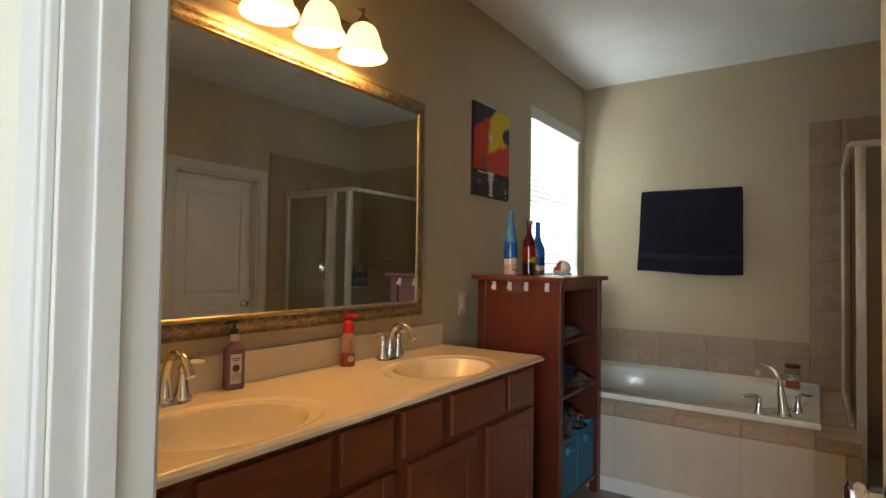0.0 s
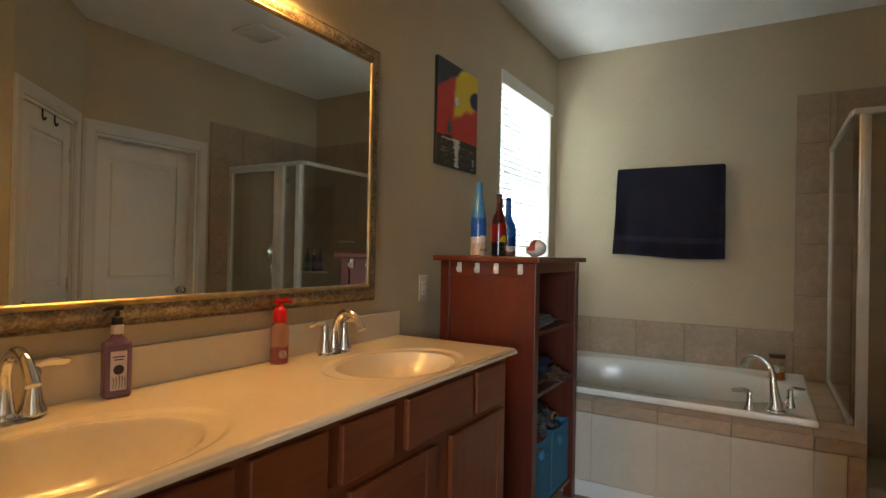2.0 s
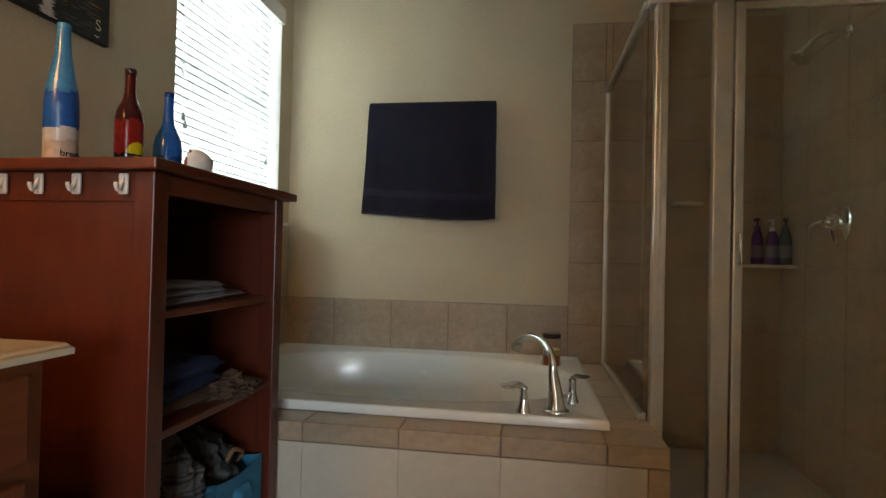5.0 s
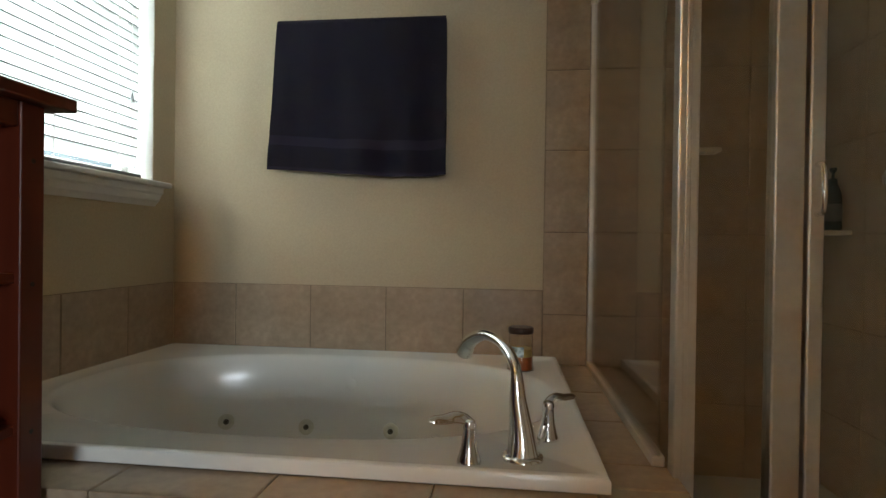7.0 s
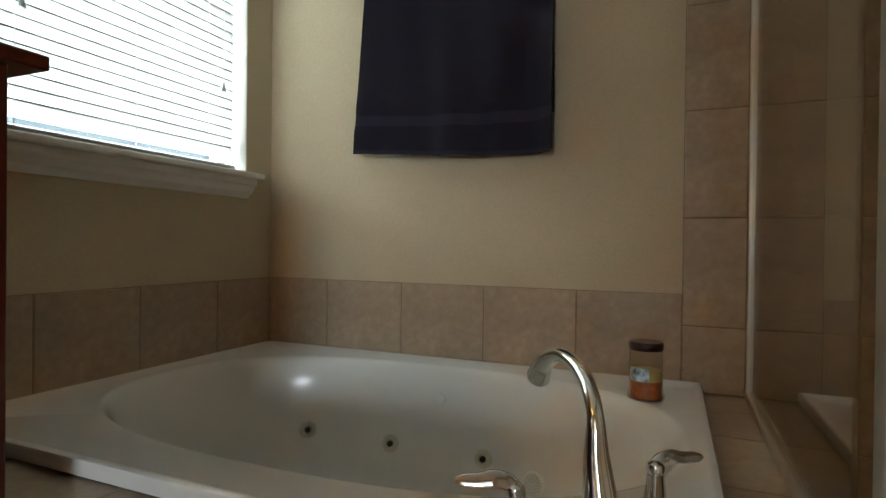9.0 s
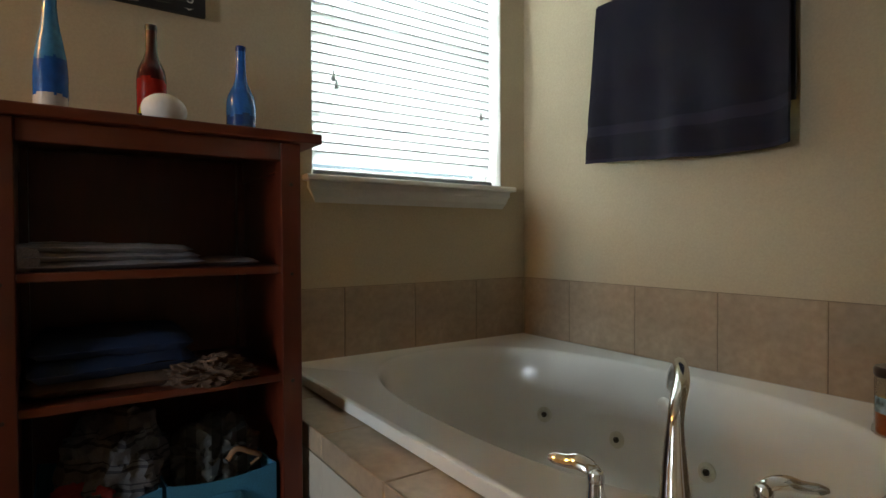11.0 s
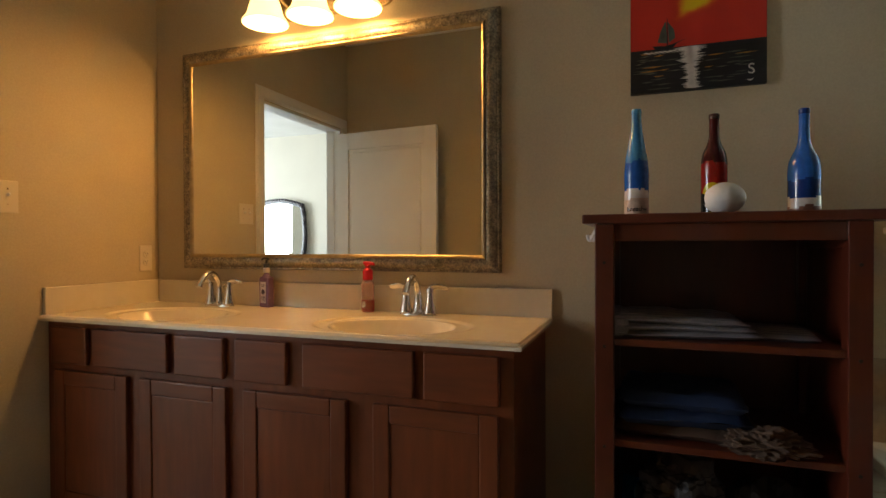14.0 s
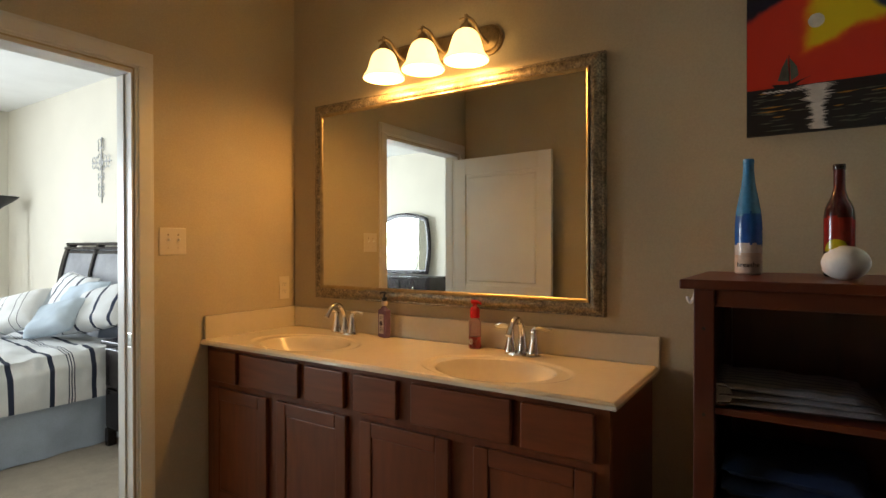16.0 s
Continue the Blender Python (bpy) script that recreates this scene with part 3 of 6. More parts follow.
def sink_faucet(at, group):
    f = thing("sink_faucet", "chrome centre-set faucet with two swept levers on the vanity top", "faucet", at, 0, group)
    base = lathe([(0.030, 0), (0.030, 0.006), (0.026, 0.013), (0.0, 0.014)], 36, 1.0, 2.75)
    part("base_plate", base, CHROME, f, smooth=True)
    run = bent([(-0.004, 0, 0.010), (-0.004, 0, 0.055), (0.002, 0, 0.100), (0.022, 0, 0.138), (0.055, 0, 0.156), (0.090, 0, 0.146), (0.116, 0, 0.116), (0.127, 0, 0.098)], 7)
    k = len(run)
    part("spout", tube(run, [0.0245 - 0.0125 * min(1, i / (k * 0.30)) + 0.0025 * max(0, (i - k * 0.75) / (k * 0.25)) for i in range(k)], 20), CHROME, f, smooth=True)
    part("spout_collar", lathe([(0.027, 0.010), (0.0265, 0.016), (0.0235, 0.020), (0.021, 0.024)], 24), CHROME, f, smooth=True)
    part("lift_rod", tube([(-0.026, 0, 0.012), (-0.026, 0, 0.086)], 0.003, 8), CHROME, f)
    rod_knob = lathe([(0.003, 0.082), (0.0062, 0.086), (0.0065, 0.092), (0.004, 0.096), (0, 0.097)], 14)
    rod_knob.transform(pose(-0.026, 0, 0))
    part("lift_knob", rod_knob, CHROME, f, smooth=True)
    for s in (-1, 1):
        b, l = lever(pose(0, 0.052 * s, 0.012), 90 * s)
        h = part("handle_body", b, CHROME, f, smooth=True)
        part("lever", l, CHROME, h, smooth=True)
    return f


for _p in ((-1.652, 1.212, 0.846), (-1.645, 2.208, 0.846)):
    sink_faucet(_p, "faucets of the double vanity")

# soap pumps
PURPLE = material("purple_liquid_soap", (0.37, 0.22, 0.39), 0.08, scale=4, vary=0.08, bump=0, Transmission_Weight=0.5, IOR=1.45)
REDLIQ = material("red_liquid_soap", (0.60, 0.02, 0.03), 0.08, scale=4, vary=0.05, bump=0, Transmission_Weight=0.3)
REDCAP = material("red_plastic_pump", (0.62, 0.012, 0.02), 0.25, bump=0.02)
CLEARP = material("clear_plastic", (0.84, 0.54, 0.50), 0.06, bump=0, vary=0.02, Transmission_Weight=0.85, IOR=1.3)
LABEL = material("printed_label", (0.66, 0.60, 0.62), 0.5, bump=0.02)
INK = material("dark_ink", (0.03, 0.015, 0.04), 0.5, bump=0)


def text(name, body, size, m, mat, parent, label=""):
    cu = bpy.data.curves.new(name, "FONT")
    cu.body, cu.size, cu.align_x, cu.align_y, cu.extrude = body, size, "CENTER", "CENTER", 0.0002
    ob = new(name, cu)
    cu.materials.append(mat)
    dg = bpy.context.evaluated_depsgraph_get()
    me = bpy.data.meshes.new_from_object(ob.evaluated_get(dg))
    bpy.data.objects.remove(ob)
    o = new(name, me)
    if not me.materials:
        me.materials.append(mat)
    o.parent = parent
    o.matrix_basis = m
    if label:
        tagged(o, label)
    return o


FACE_X = Matrix(((0, 0, 1, 0), (1, 0, 0, 0), (0, 1, 0, 0), (0, 0, 0, 1)))
P = thing("soap_dispenser", "purple lavender hand-soap bottle with a black pump on the vanity", "soap dispenser", (-1.677, 1.453, 0.8482), -14)
part("bottle", box(-0.019, 0.019, -0.031, 0.031, 0, 0.138, 0.008, seg=3), PURPLE, P, "clear purple square bottle")
_b = lathe([(0.026, 0.134), (0.022, 0.142), (0.013, 0.150), (0.012, 0.160), (0.0, 0.160)], 20, 0.75, 1.0)
part("shoulder", _b, PURPLE, P, smooth=True)
part("label", box(0.0192, 0.0198, -0.018, 0.018, 0.02, 0.115), LABEL, P, "pale printed label with lavender sprigs")
_b = lathe([(0.011, 0), (0.012, 0.0004), (0.0, 0.0005)], 20)
_b.transform(pose(0.0199, 0, 0.07, 0, 90, 0))
part("label_badge", _b, INK, P, "dark round badge")
for _y, _z, _w2, _h in ((0.0, 0.100, 0.026, 0.003), (0.0, 0.093, 0.02, 0.003)):
    part("label_line", box(0.0199, 0.0202, -_w2 / 2, _w2 / 2, _z, _z + _h), INK, P)
for _y in (-0.012, -0.006, 0.001, 0.007, 0.013):
    part("sprig", tube([(0.02, _y, 0.024), (0.02, _y + 0.002, 0.04), (0.02, _y, 0.056 - abs(_y) * 0.4)], [0.0005, 0.0009, 0.0012], 6), INK, P)
part("neck_collar", lathe([(0.0145, 0.156), (0.0145, 0.176), (0.011, 0.179), (0, 0.179)], 20), LABEL, P, "pale lilac collar", True)
_b = lathe([(0.013, 0.179), (0.013, 0.196), (0.006, 0.199), (0.005, 0.214), (0.0, 0.214)], 18)
part("pump_collar", _b, BLACK, P, "black pump collar", True)
part("pump_nozzle", tube(bent([(0, 0.012, 0.218), (0, 0.0, 0.220), (0, -0.022, 0.219), (0, -0.032, 0.214)]), [0.007] * 9 + [0.006] * 8 + [0.0045] * 8, 10, 0.75), BLACK, P, "black pump head", True)

R = thing("foam_soap_bottle", "clear bottle of red foaming soap with a red pump", "soap dispenser", (-1.669, 1.970, 0.8482), -20)
part("soap", lathe([(0.0, 0.003), (0.0265, 0.003), (0.0275, 0.008), (0.0275, 0.052), (0.0, 0.052)], 28, 0.85, 1.0), REDLIQ, R, "red liquid filling the lower half", True)
part("bottle", lathe([(0.0, 0), (0.028, 0), (0.030, 0.005), (0.030, 0.112), (0.027, 0.124), (0.021, 0.132), (0.020, 0.138), (0.0, 0.138)], 28, 0.85, 1.0), CLEARP, R, "clear plastic bottle with printed swirls", True)
_white = material("white_print", (0.8, 0.78, 0.76), 0.5, bump=0)
_dark = material("maroon_print", (0.10, 0.01, 0.02), 0.5, bump=0)
for _i in range(9):
    _a = _i * 40
    _run = [(0.0265, 0.002 + 0.004 * math.cos(radians(_a)), 0.032 + 0.004 * math.sin(radians(_a))), (0.0262, 0.002 + 0.010 * math.cos(radians(_a + 18)), 0.032 + 0.010 * math.sin(radians(_a + 18))), (0.0255, 0.002 + 0.014 * math.cos(radians(_a + 48)), 0.032 + 0.014 * math.sin(radians(_a + 48)))]
    part("print_petal", tube(_run, 0.0011, 6), _white, R)
for _i in range(8):
    part("print_stroke", tube([(0.0262, -0.013 + 0.002 * (_i % 2), 0.062 + 0.0065 * _i), (0.0265, 0.0, 0.064 + 0.0065 * _i), (0.0258, 0.011, 0.069 + 0.006 * _i)], [0.0004, 0.0011, 0.0004], 6), _dark, R)
part("pump_collar", lathe([(0.0205, 0.134), (0.0215, 0.138), (0.0215, 0.172), (0.017, 0.178), (0.010, 0.184), (0.010, 0.196), (0, 0.196)], 24), REDCAP, R, "red ribbed collar", True)
part("pump_nozzle", tube(bent([(0, -0.018, 0.201), (0, 0.0, 0.203), (0, 0.022, 0.203), (0, 0.038, 0.200)]), [0.012] * 8 + [0.011] * 8 + [0.008] * 9, 12, 0.6), REDCAP, R, "red pump head", True)

# ---- mirror, light bar, painting, plates ----
BRONZE = material("antiqued_silver_frame", (0.27, 0.225, 0.16), 0.46, 0.65, scale=30, vary=0.42, grain=0.25, bump=0.5, fine=120, stretch=(1, 1, 1))
GOLD = material("gilt_lip", (0.36, 0.28, 0.16), 0.36, 0.9, scale=20, vary=0.2)
M = thing("wall_mirror", "large wall mirror in an antiqued silver and bronze frame", "mirror", (0, 0, 0))
_ya, _yb, _za, _zb, _fw = 0.938, 2.528, 1.016, 2.060, 0.072
part("glass", box(WX + 0.012, WX + 0.038, _ya + _fw - 0.012, _yb - _fw + 0.012, _za + _fw - 0.012, _zb - _fw + 0.012), MIRROR, M, "silvered mirror glass")


def moulding(p, q, inward, prof, mat, name, parent):
    """A mitred frame bar from corner p to corner q; prof: (distance in from the outer edge, height off the wall)."""
    bm = bmesh.new()
    p, q, inn = Vector(p), Vector(q), Vector(inward)
    along = (q - p).normalized()
    rows = [[bm.verts.new(c + inn * d + along * d * s + Vector((h, 0, 0))) for d, h in prof] for c, s in ((p, 1), (q, -1))]
    for i in range(len(prof) - 1):
        bm.faces.new((rows[0][i], rows[0][i + 1], rows[1][i + 1], rows[1][i]))
    bmesh.ops.recalc_face_normals(bm, faces=bm.faces)
    return part(name, bm, mat, parent, smooth=True)


_co = [(WX, _ya, _za), (WX, _yb, _za), (WX, _yb, _zb), (WX, _ya, _zb)]
_inn = [(0, 0, 1), (0, -1, 0), (0, 0, -1), (0, 1, 0)]
_pf = [(0, 0.0), (0, 0.024), (0.004, 0.030), (0.010, 0.029), (0.013, 0.034), (0.022, 0.043), (0.034, 0.047), (0.046, 0.045), (0.055, 0.041)]
_pl = [(0.055, 0.041), (0.057, 0.046), (0.062, 0.048), (0.066, 0.046), (0.069, 0.044), (0.072, 0.038)]
for _i in range(4):
    _bar = moulding(_co[_i], _co[(_i + 1) % 4], _inn[_i], _pf, BRONZE, "frame_bar", M)
    moulding(_co[_i], _co[(_i + 1) % 4], _inn[_i], _pl, GOLD, "gilt_lip", _bar)

L = thing("vanity_light", "bronze three-light vanity bar with lit frosted bell shades", "wall light", (WX, 1.735, 2.210))
BRASS = material("aged_bronze", (0.34, 0.25, 0.14), 0.3, 0.9, scale=12, vary=0.2, grain=0.1)
_b = bmesh.new()
_ol = [(0.066 * math.cos(a), 0.066 * math.sin(a)) for a in [math.pi * 2 * i / 48 for i in range(48)]]
_rows = []
for _off, _h in ((0.0, 0.0), (0.0, 0.012), (-0.006, 0.016), (-0.012, 0.016), (-0.016, 0.024), (-0.024, 0.026)):
    _row = []
    for _cy, _cz in _ol:
        _l = math.hypot(_cy, _cz)
        _sy = 0.275 if _cy > 1e-9 else -0.275 if _cy < -1e-9 else 0
        _row.append(_b.verts.new((_h, _cy * (1 + _off / _l) + _sy, _cz * (1 + _off / _l))))
    _rows.append(_row)
for _p, _q in zip(_rows, _rows[1:]):
    for _i in range(48):
        _b.faces.new((_p[_i], _p[(_i + 1) % 48], _q[(_i + 1) % 48], _q[_i]))
_b.faces.new(_rows[-1])
bmesh.ops.recalc_face_normals(_b, faces=_b.faces)
part("back_plate", _b, BRASS, L, smooth=True)
_pts = []
for _i in range(120):
    _s = _i / 120 * (4 * 0.275 + 2 * math.pi * 0.058)
    if _s < 0.55: _pts.append((-0.275 + _s, 0.058))
    elif _s < 0.55 + math.pi * 0.058:
        _a = (_s - 0.55) / 0.058; _pts.append((0.275 + 0.058 * math.sin(_a), 0.058 * math.cos(_a)))
    elif _s < 1.1 + math.pi * 0.058: _pts.append((0.275 - (_s - 0.55 - math.pi * 0.058), -0.058))
    else:
        _a = (_s - 1.1 - math.pi * 0.058) / 0.058; _pts.append((-0.275 - 0.058 * math.sin(_a), -0.058 * math.cos(_a)))
_b = bmesh.new()
for _y, _z in _pts:
    bmesh.ops.create_icosphere(_b, subdivisions=1, radius=0.0055, matrix=Matrix.Translation((0.016, _y, _z)))
part("beaded_rim", _b, BRASS, L, smooth=True)
for _k, (_bx, _by) in enumerate(BULBS):
    _y = _by - 1.735
    _a = part("arm", tube(bent([(0.02, _y + 0.05, -0.02), (0.06, _y + 0.035, 0.005), (0.10, _y + 0.02, 0.055), (0.13, _y + 0.006, 0.068), (0.13, _y, 0.06)]), 0.0075, 12), BRASS, L, smooth=True)
    _f = lathe([(0.026, 0.0), (0.028, 0.006), (0.024, 0.022), (0.012, 0.032), (0.007, 0.045), (0.009, 0.050), (0.006, 0.058), (0.009, 0.066), (0.0, 0.074)], 20)
    _f.transform(pose(0.13, _y, 0.012))
    part("cup_and_finial", _f, BRASS, L, smooth=True)
    part("finial_arm", tube(bent([(0.13, _y - 0.032, 0.066), (0.13, _y - 0.015, 0.068), (0.13, _y, 0.068)]), 0.0045, 8), BRASS, L)
    _s = bmesh.new()
    _prf = [(0.026, 0.016), (0.041, 0.007), (0.050, -0.002), (0.052, -0.007), (0.058, -0.016), (0.068, -0.046), (0.070, -0.054), (0.075, -0.074), (0.082, -0.091), (0.092, -0.103), (0.098, -0.113), (0.098, -0.119), (0.094, -0.119), (0.085, -0.106), (0.074, -0.092), (0.069, -0.074), (0.063, -0.048), (0.052, -0.018), (0.037, 0.002), (0.024, 0.012)]
    _rr = []
    for _r, _h in _prf:
        _rr.append([_s.verts.new((0.13 + _r * math.cos(2 * math.pi * i / 40), _y + _r * math.sin(2 * math.pi * i / 40), _h)) for i in range(40)])
    for _p, _q in zip(_rr, _rr[1:]):
        for _i in range(40):
            _s.faces.new((_p[_i], _p[(_i + 1) % 40], _q[(_i + 1) % 40], _q[_i]))
    bmesh.ops.recalc_face_normals(_s, faces=_s.faces)
    part("shade", _s, SHADE, L, "lit frosted amber glass bell shade", True)

# painting
PT = thing("painting", "unframed canvas painting of a sailboat at a red and yellow sunset", "painting", (WX, 3.010, 1.667))
PW, PH = 0.432, 0.541
SKY = bpy.data.materials.new("painted_sunset_sky")
SKY.use_nodes = True
_n, _k = SKY.node_tree.nodes, SKY.node_tree.links.new
_co = _n.new("ShaderNodeTexCoord")
_ns = _n.new("ShaderNodeTexNoise"); _ns.inputs["Scale"].default_value = 9; _ns.inputs["Detail"].default_value = 5
_k(_co.outputs["Object"], _ns.inputs["Vector"])
_sep = _n.new("ShaderNodeSeparateXYZ"); _k(_co.outputs["Object"], _sep.inputs[0])


def math_node(nodes, links, op, a, b):
    m = nodes.new("ShaderNodeMath")
    m.operation = op
    for i, v in enumerate((a, b)):
        if isinstance(v, (int, float)):
            m.inputs[i].default_value = v
        else:
            links(v, m.inputs[i])
    return m.outputs[0]


def band(d0, d1, value):
    r = _n.new("ShaderNodeMapRange")
    r.interpolation_type = "SMOOTHSTEP"
    r.inputs[1].default_value, r.inputs[2].default_value = d0, d1
    _k(value, r.inputs[0])
    return r.outputs[0]


_u = math_node(_n, _k, "DIVIDE", _sep.outputs["Y"], PW)
_v = math_node(_n, _k, "DIVIDE", _sep.outputs["Z"], PH)
_nz = math_node(_n, _k, "MULTIPLY", math_node(_n, _k, "SUBTRACT", _ns.outputs[0], 0.5), 0.13)
_cols = [(0.56, 0.026, 0.009), (0.70, 0.12, 0.004), (0.75, 0.55, 0.005), (0.006, 0.008, 0.03)]


def blend(fac, a, b):
    m = _n.new("ShaderNodeMix")
    m.data_type = "RGBA"
    _k(fac, m.inputs[0])
    for i, c in ((6, a), (7, b)):
        if isinstance(c, tuple):
            m.inputs[i].default_value = (*c, 1)
        else:
            _k(c, m.inputs[i])
    return m.outputs[2]


_low = math_node(_n, _k, "ADD", math_node(_n, _k, "SUBTRACT", _v, math_node(_n, _k, "MULTIPLY", _u, 0.29)), _nz)
_left = math_node(_n, _k, "ADD", math_node(_n, _k, "ADD", _u, math_node(_n, _k, "MULTIPLY", _v, -0.12)), math_node(_n, _k, "MULTIPLY", _nz, 1.6))
_high = math_node(_n, _k, "ADD", math_node(_n, _k, "SUBTRACT", _v, math_node(_n, _k, "MULTIPLY", _u, 0.40)), _nz)
_ym = math_node(_n, _k, "MULTIPLY", band(0.35, 0.40, _low), band(0.29, 0.39, _left))
_om = math_node(_n, _k, "MULTIPLY", band(0.325, 0.375, _low), band(0.26, 0.35, _left))
_c1 = blend(_om, _cols[0], _cols[1])
_c1 = blend(_ym, _c1, _cols[2])
_c1 = blend(band(0.70, 0.75, _high), _c1, _cols[3])
_patch = math_node(_n, _k, "ADD", math_node(_n, _k, "POWER", math_node(_n, _k, "SUBTRACT", math_node(_n, _k, "ADD", _v, math_node(_n, _k, "MULTIPLY", _nz, 0.5)), 0.74), 2.0), math_node(_n, _k, "MULTIPLY", math_node(_n, _k, "POWER", math_node(_n, _k, "SUBTRACT", _u, 0.95), 2.0), 0.35))
_c1 = blend(band(0.012, 0.006, _patch), _c1, (0.008, 0.014, 0.07))
_bs = _n["Principled BSDF"]
_k(_c1, _bs.inputs["Base Color"])
_bs.inputs["Roughness"].default_value = 0.45
SEA = material("painted_dark_sea", (0.012, 0.013, 0.016), 0.4, scale=10, vary=0.4, grain=0.1, bump=0.3, fine=60, stretch=(1, 0.3, 2))
PWHITE = material("painted_white", (0.72, 0.70, 0.66), 0.5, scale=30, vary=0.15)
PGREY = material("painted_grey_green", (0.09, 0.10, 0.075), 0.5, scale=30, vary=0.3)
PBLACK = material("painted_black", (0.010, 0.010, 0.012), 0.45)
PGOLD = material("painted_gold", (0.45, 0.22, 0.03), 0.5, scale=30, vary=0.3)
part("canvas", box(0.001, 0.0195, 0, PW, 0, PH, 0.0015), PBLACK, PT)
part("sky", box(0.0195, 0.0200, 0.001, PW - 0.001, PH * 0.285, PH - 0.001), SKY, PT, "painted red, yellow and navy sky")
part("sea", box(0.0195, 0.0202, 0.001, PW - 0.001, 0.001, PH * 0.285), SEA, PT, "painted dark sea")


def patch(name, pts, mat, label="", x=0.0204):
    bm = bmesh.new()
    a = [bm.verts.new((x, u * PW, v * PH)) for u, v in pts]
    f = bm.faces.new(a)
    bm.normal_update()
    if f.normal.x < 0:
        f.normal_flip()
    r = bmesh.ops.extrude_face_region(bm, geom=[f])
    bmesh.ops.translate(bm, verts=[v for v in r["geom"] if isinstance(v, bmesh.types.BMVert)], vec=(0.0005, 0, 0))
    part(name, bm, mat, PT, label)


_rg = random.Random(7)
patch("painted_sun", [(0.455 + 0.052 * math.cos(a), 0.655 + 0.042 * math.sin(a)) for a in [i * math.pi / 12 for i in range(24)]], PWHITE, "painted white sun")
for _i in range(34):
    _vv = 0.275 - 0.26 * _i / 33
    _hw = (0.055 + 0.075 * (_i / 33 - 0.75) ** 2 * 2) * _rg.uniform(0.7, 1.25)
    _cx = 0.465 + _rg.uniform(-0.02, 0.02)
    patch("water_glint", [(_cx - _hw, _vv), (_cx, _vv - 0.006), (_cx + _hw, _vv + 0.001), (_cx, _vv + 0.007)], PWHITE)
for _i in range(46):
    _vv = _rg.uniform(0.02, 0.26)
    _s = _rg.choice((-1, 1))
    _cx = 0.465 + _s * _rg.uniform(0.10, 0.40)
    _hw = _rg.uniform(0.03, 0.09)
    patch("water_stroke", [(_cx - _hw, _vv), (_cx, _vv - 0.004), (_cx + _hw, _vv + 0.003), (_cx, _vv + 0.005)], _rg.choice((PGREY, PGREY, PGOLD, PGREY)), x=0.0203)
patch("boat_hull", [(0.17, 0.305), (0.20, 0.275), (0.32, 0.278), (0.36, 0.312), (0.27, 0.298)], PBLACK, "painted boat hull", 0.0209)
patch("boat_sail", [(0.285, 0.315), (0.21, 0.325), (0.235, 0.40), (0.272, 0.462)], PGREY, "painted grey sail", 0.0209)
patch("boat_sail", [(0.295, 0.315), (0.345, 0.345), (0.335, 0.40), (0.288, 0.455)], PGREY, "painted grey sail", 0.0209)
patch("boat_mast", [(0.281, 0.29), (0.289, 0.29), (0.286, 0.475), (0.281, 0.475)], PBLACK, "painted mast", 0.0212)
patch("boat_bowsprit", [(0.33, 0.30), (0.43, 0.333), (0.33, 0.309)], PBLACK, "painted bowsprit", 0.0212)
for _i in range(7):
    _cx = 0.13 + 0.035 * _i
    patch("wave_crest", [(_cx - 0.03, 0.266 - 0.004 * (_i % 3)), (_cx, 0.258), (_cx + 0.035, 0.248), (_cx, 0.268)], PWHITE, x=0.0214)
text("signature", "S", 0.05, pose(0.0212, 0.893 * PW, 0.095 * PH) @ FACE_X, PWHITE, PT, "white painted initial")
patch("signature_flourish", [(0.855, 0.035), (0.885, 0.022), (0.915, 0.038), (0.885, 0.032)], PWHITE)


def wall_plate(name, label, m, gangs, kind):
    p = thing(name, label, "wall plate")
    p.matrix_world = m
    w = 0.07 if gangs == 1 else 0.128
    part("plate", box(-w / 2, w / 2, 0, 0.006, -0.0625, 0.0625, 0.0025), PLATE, p)
    for i in range(gangs):
        cx = 0 if gangs == 1 else (-0.024 + 0.048 * i)
        if kind == "toggle":
            part("toggle_slot", box(cx - 0.006, cx + 0.006, 0.005, 0.0075, -0.013, 0.013, 0.001), PLATE, p)
            b = box(cx - 0.004, cx + 0.004, 0, 0.018, -0.005, 0.005, 0.002)
            b.transform(pose(0, 0.004, 0.004, 25, 0, 0))
            part("toggle", b, WHITEP, p)
            for z in (-0.03, 0.03):
                part("screw", box(cx - 0.003, cx + 0.003, 0.006, 0.0072, z - 0.003, z + 0.003, 0.001), NICKEL, p)
        elif kind == "outlet":
            for z in (-0.02, 0.02):
                part("socket", lathe_at(cx, z), PLATE, p)
                for dx in (-0.0065, 0.0065):
                    part("slot", box(cx + dx - 0.0011, cx + dx + 0.0011, 0.0078, 0.0088, z - 0.001, z + 0.0075), BLACK, p)
                part("slot", box(cx - 0.002, cx + 0.002, 0.0078, 0.0088, z - 0.010, z - 0.006), BLACK, p)
        else:
            part("rocker_frame", box(cx - 0.0165, cx + 0.0165, 0.005, 0.0085, -0.033, 0.033, 0.001), WHITEP, p)
            for z in (-0.018, 0.018):
                for dx in (-0.006, 0.006):
                    part("slot", box(cx + dx - 0.0011, cx + dx + 0.0011, 0.0083, 0.0092, z - 0.004, z + 0.004), BLACK, p)
            part("reset_button", box(cx - 0.008, cx + 0.008, 0.008, 0.0098, -0.005, 0.005, 0.001), WHITEP, p)
    return p


def lathe_at(cx, z):
    b = lathe([(0.0165, 0), (0.0165, 0.002), (0.0155, 0.0028), (0, 0.0028)], 20)
    b.transform(pose(cx, 0.0055, z, -90, 0, 0))
    return b


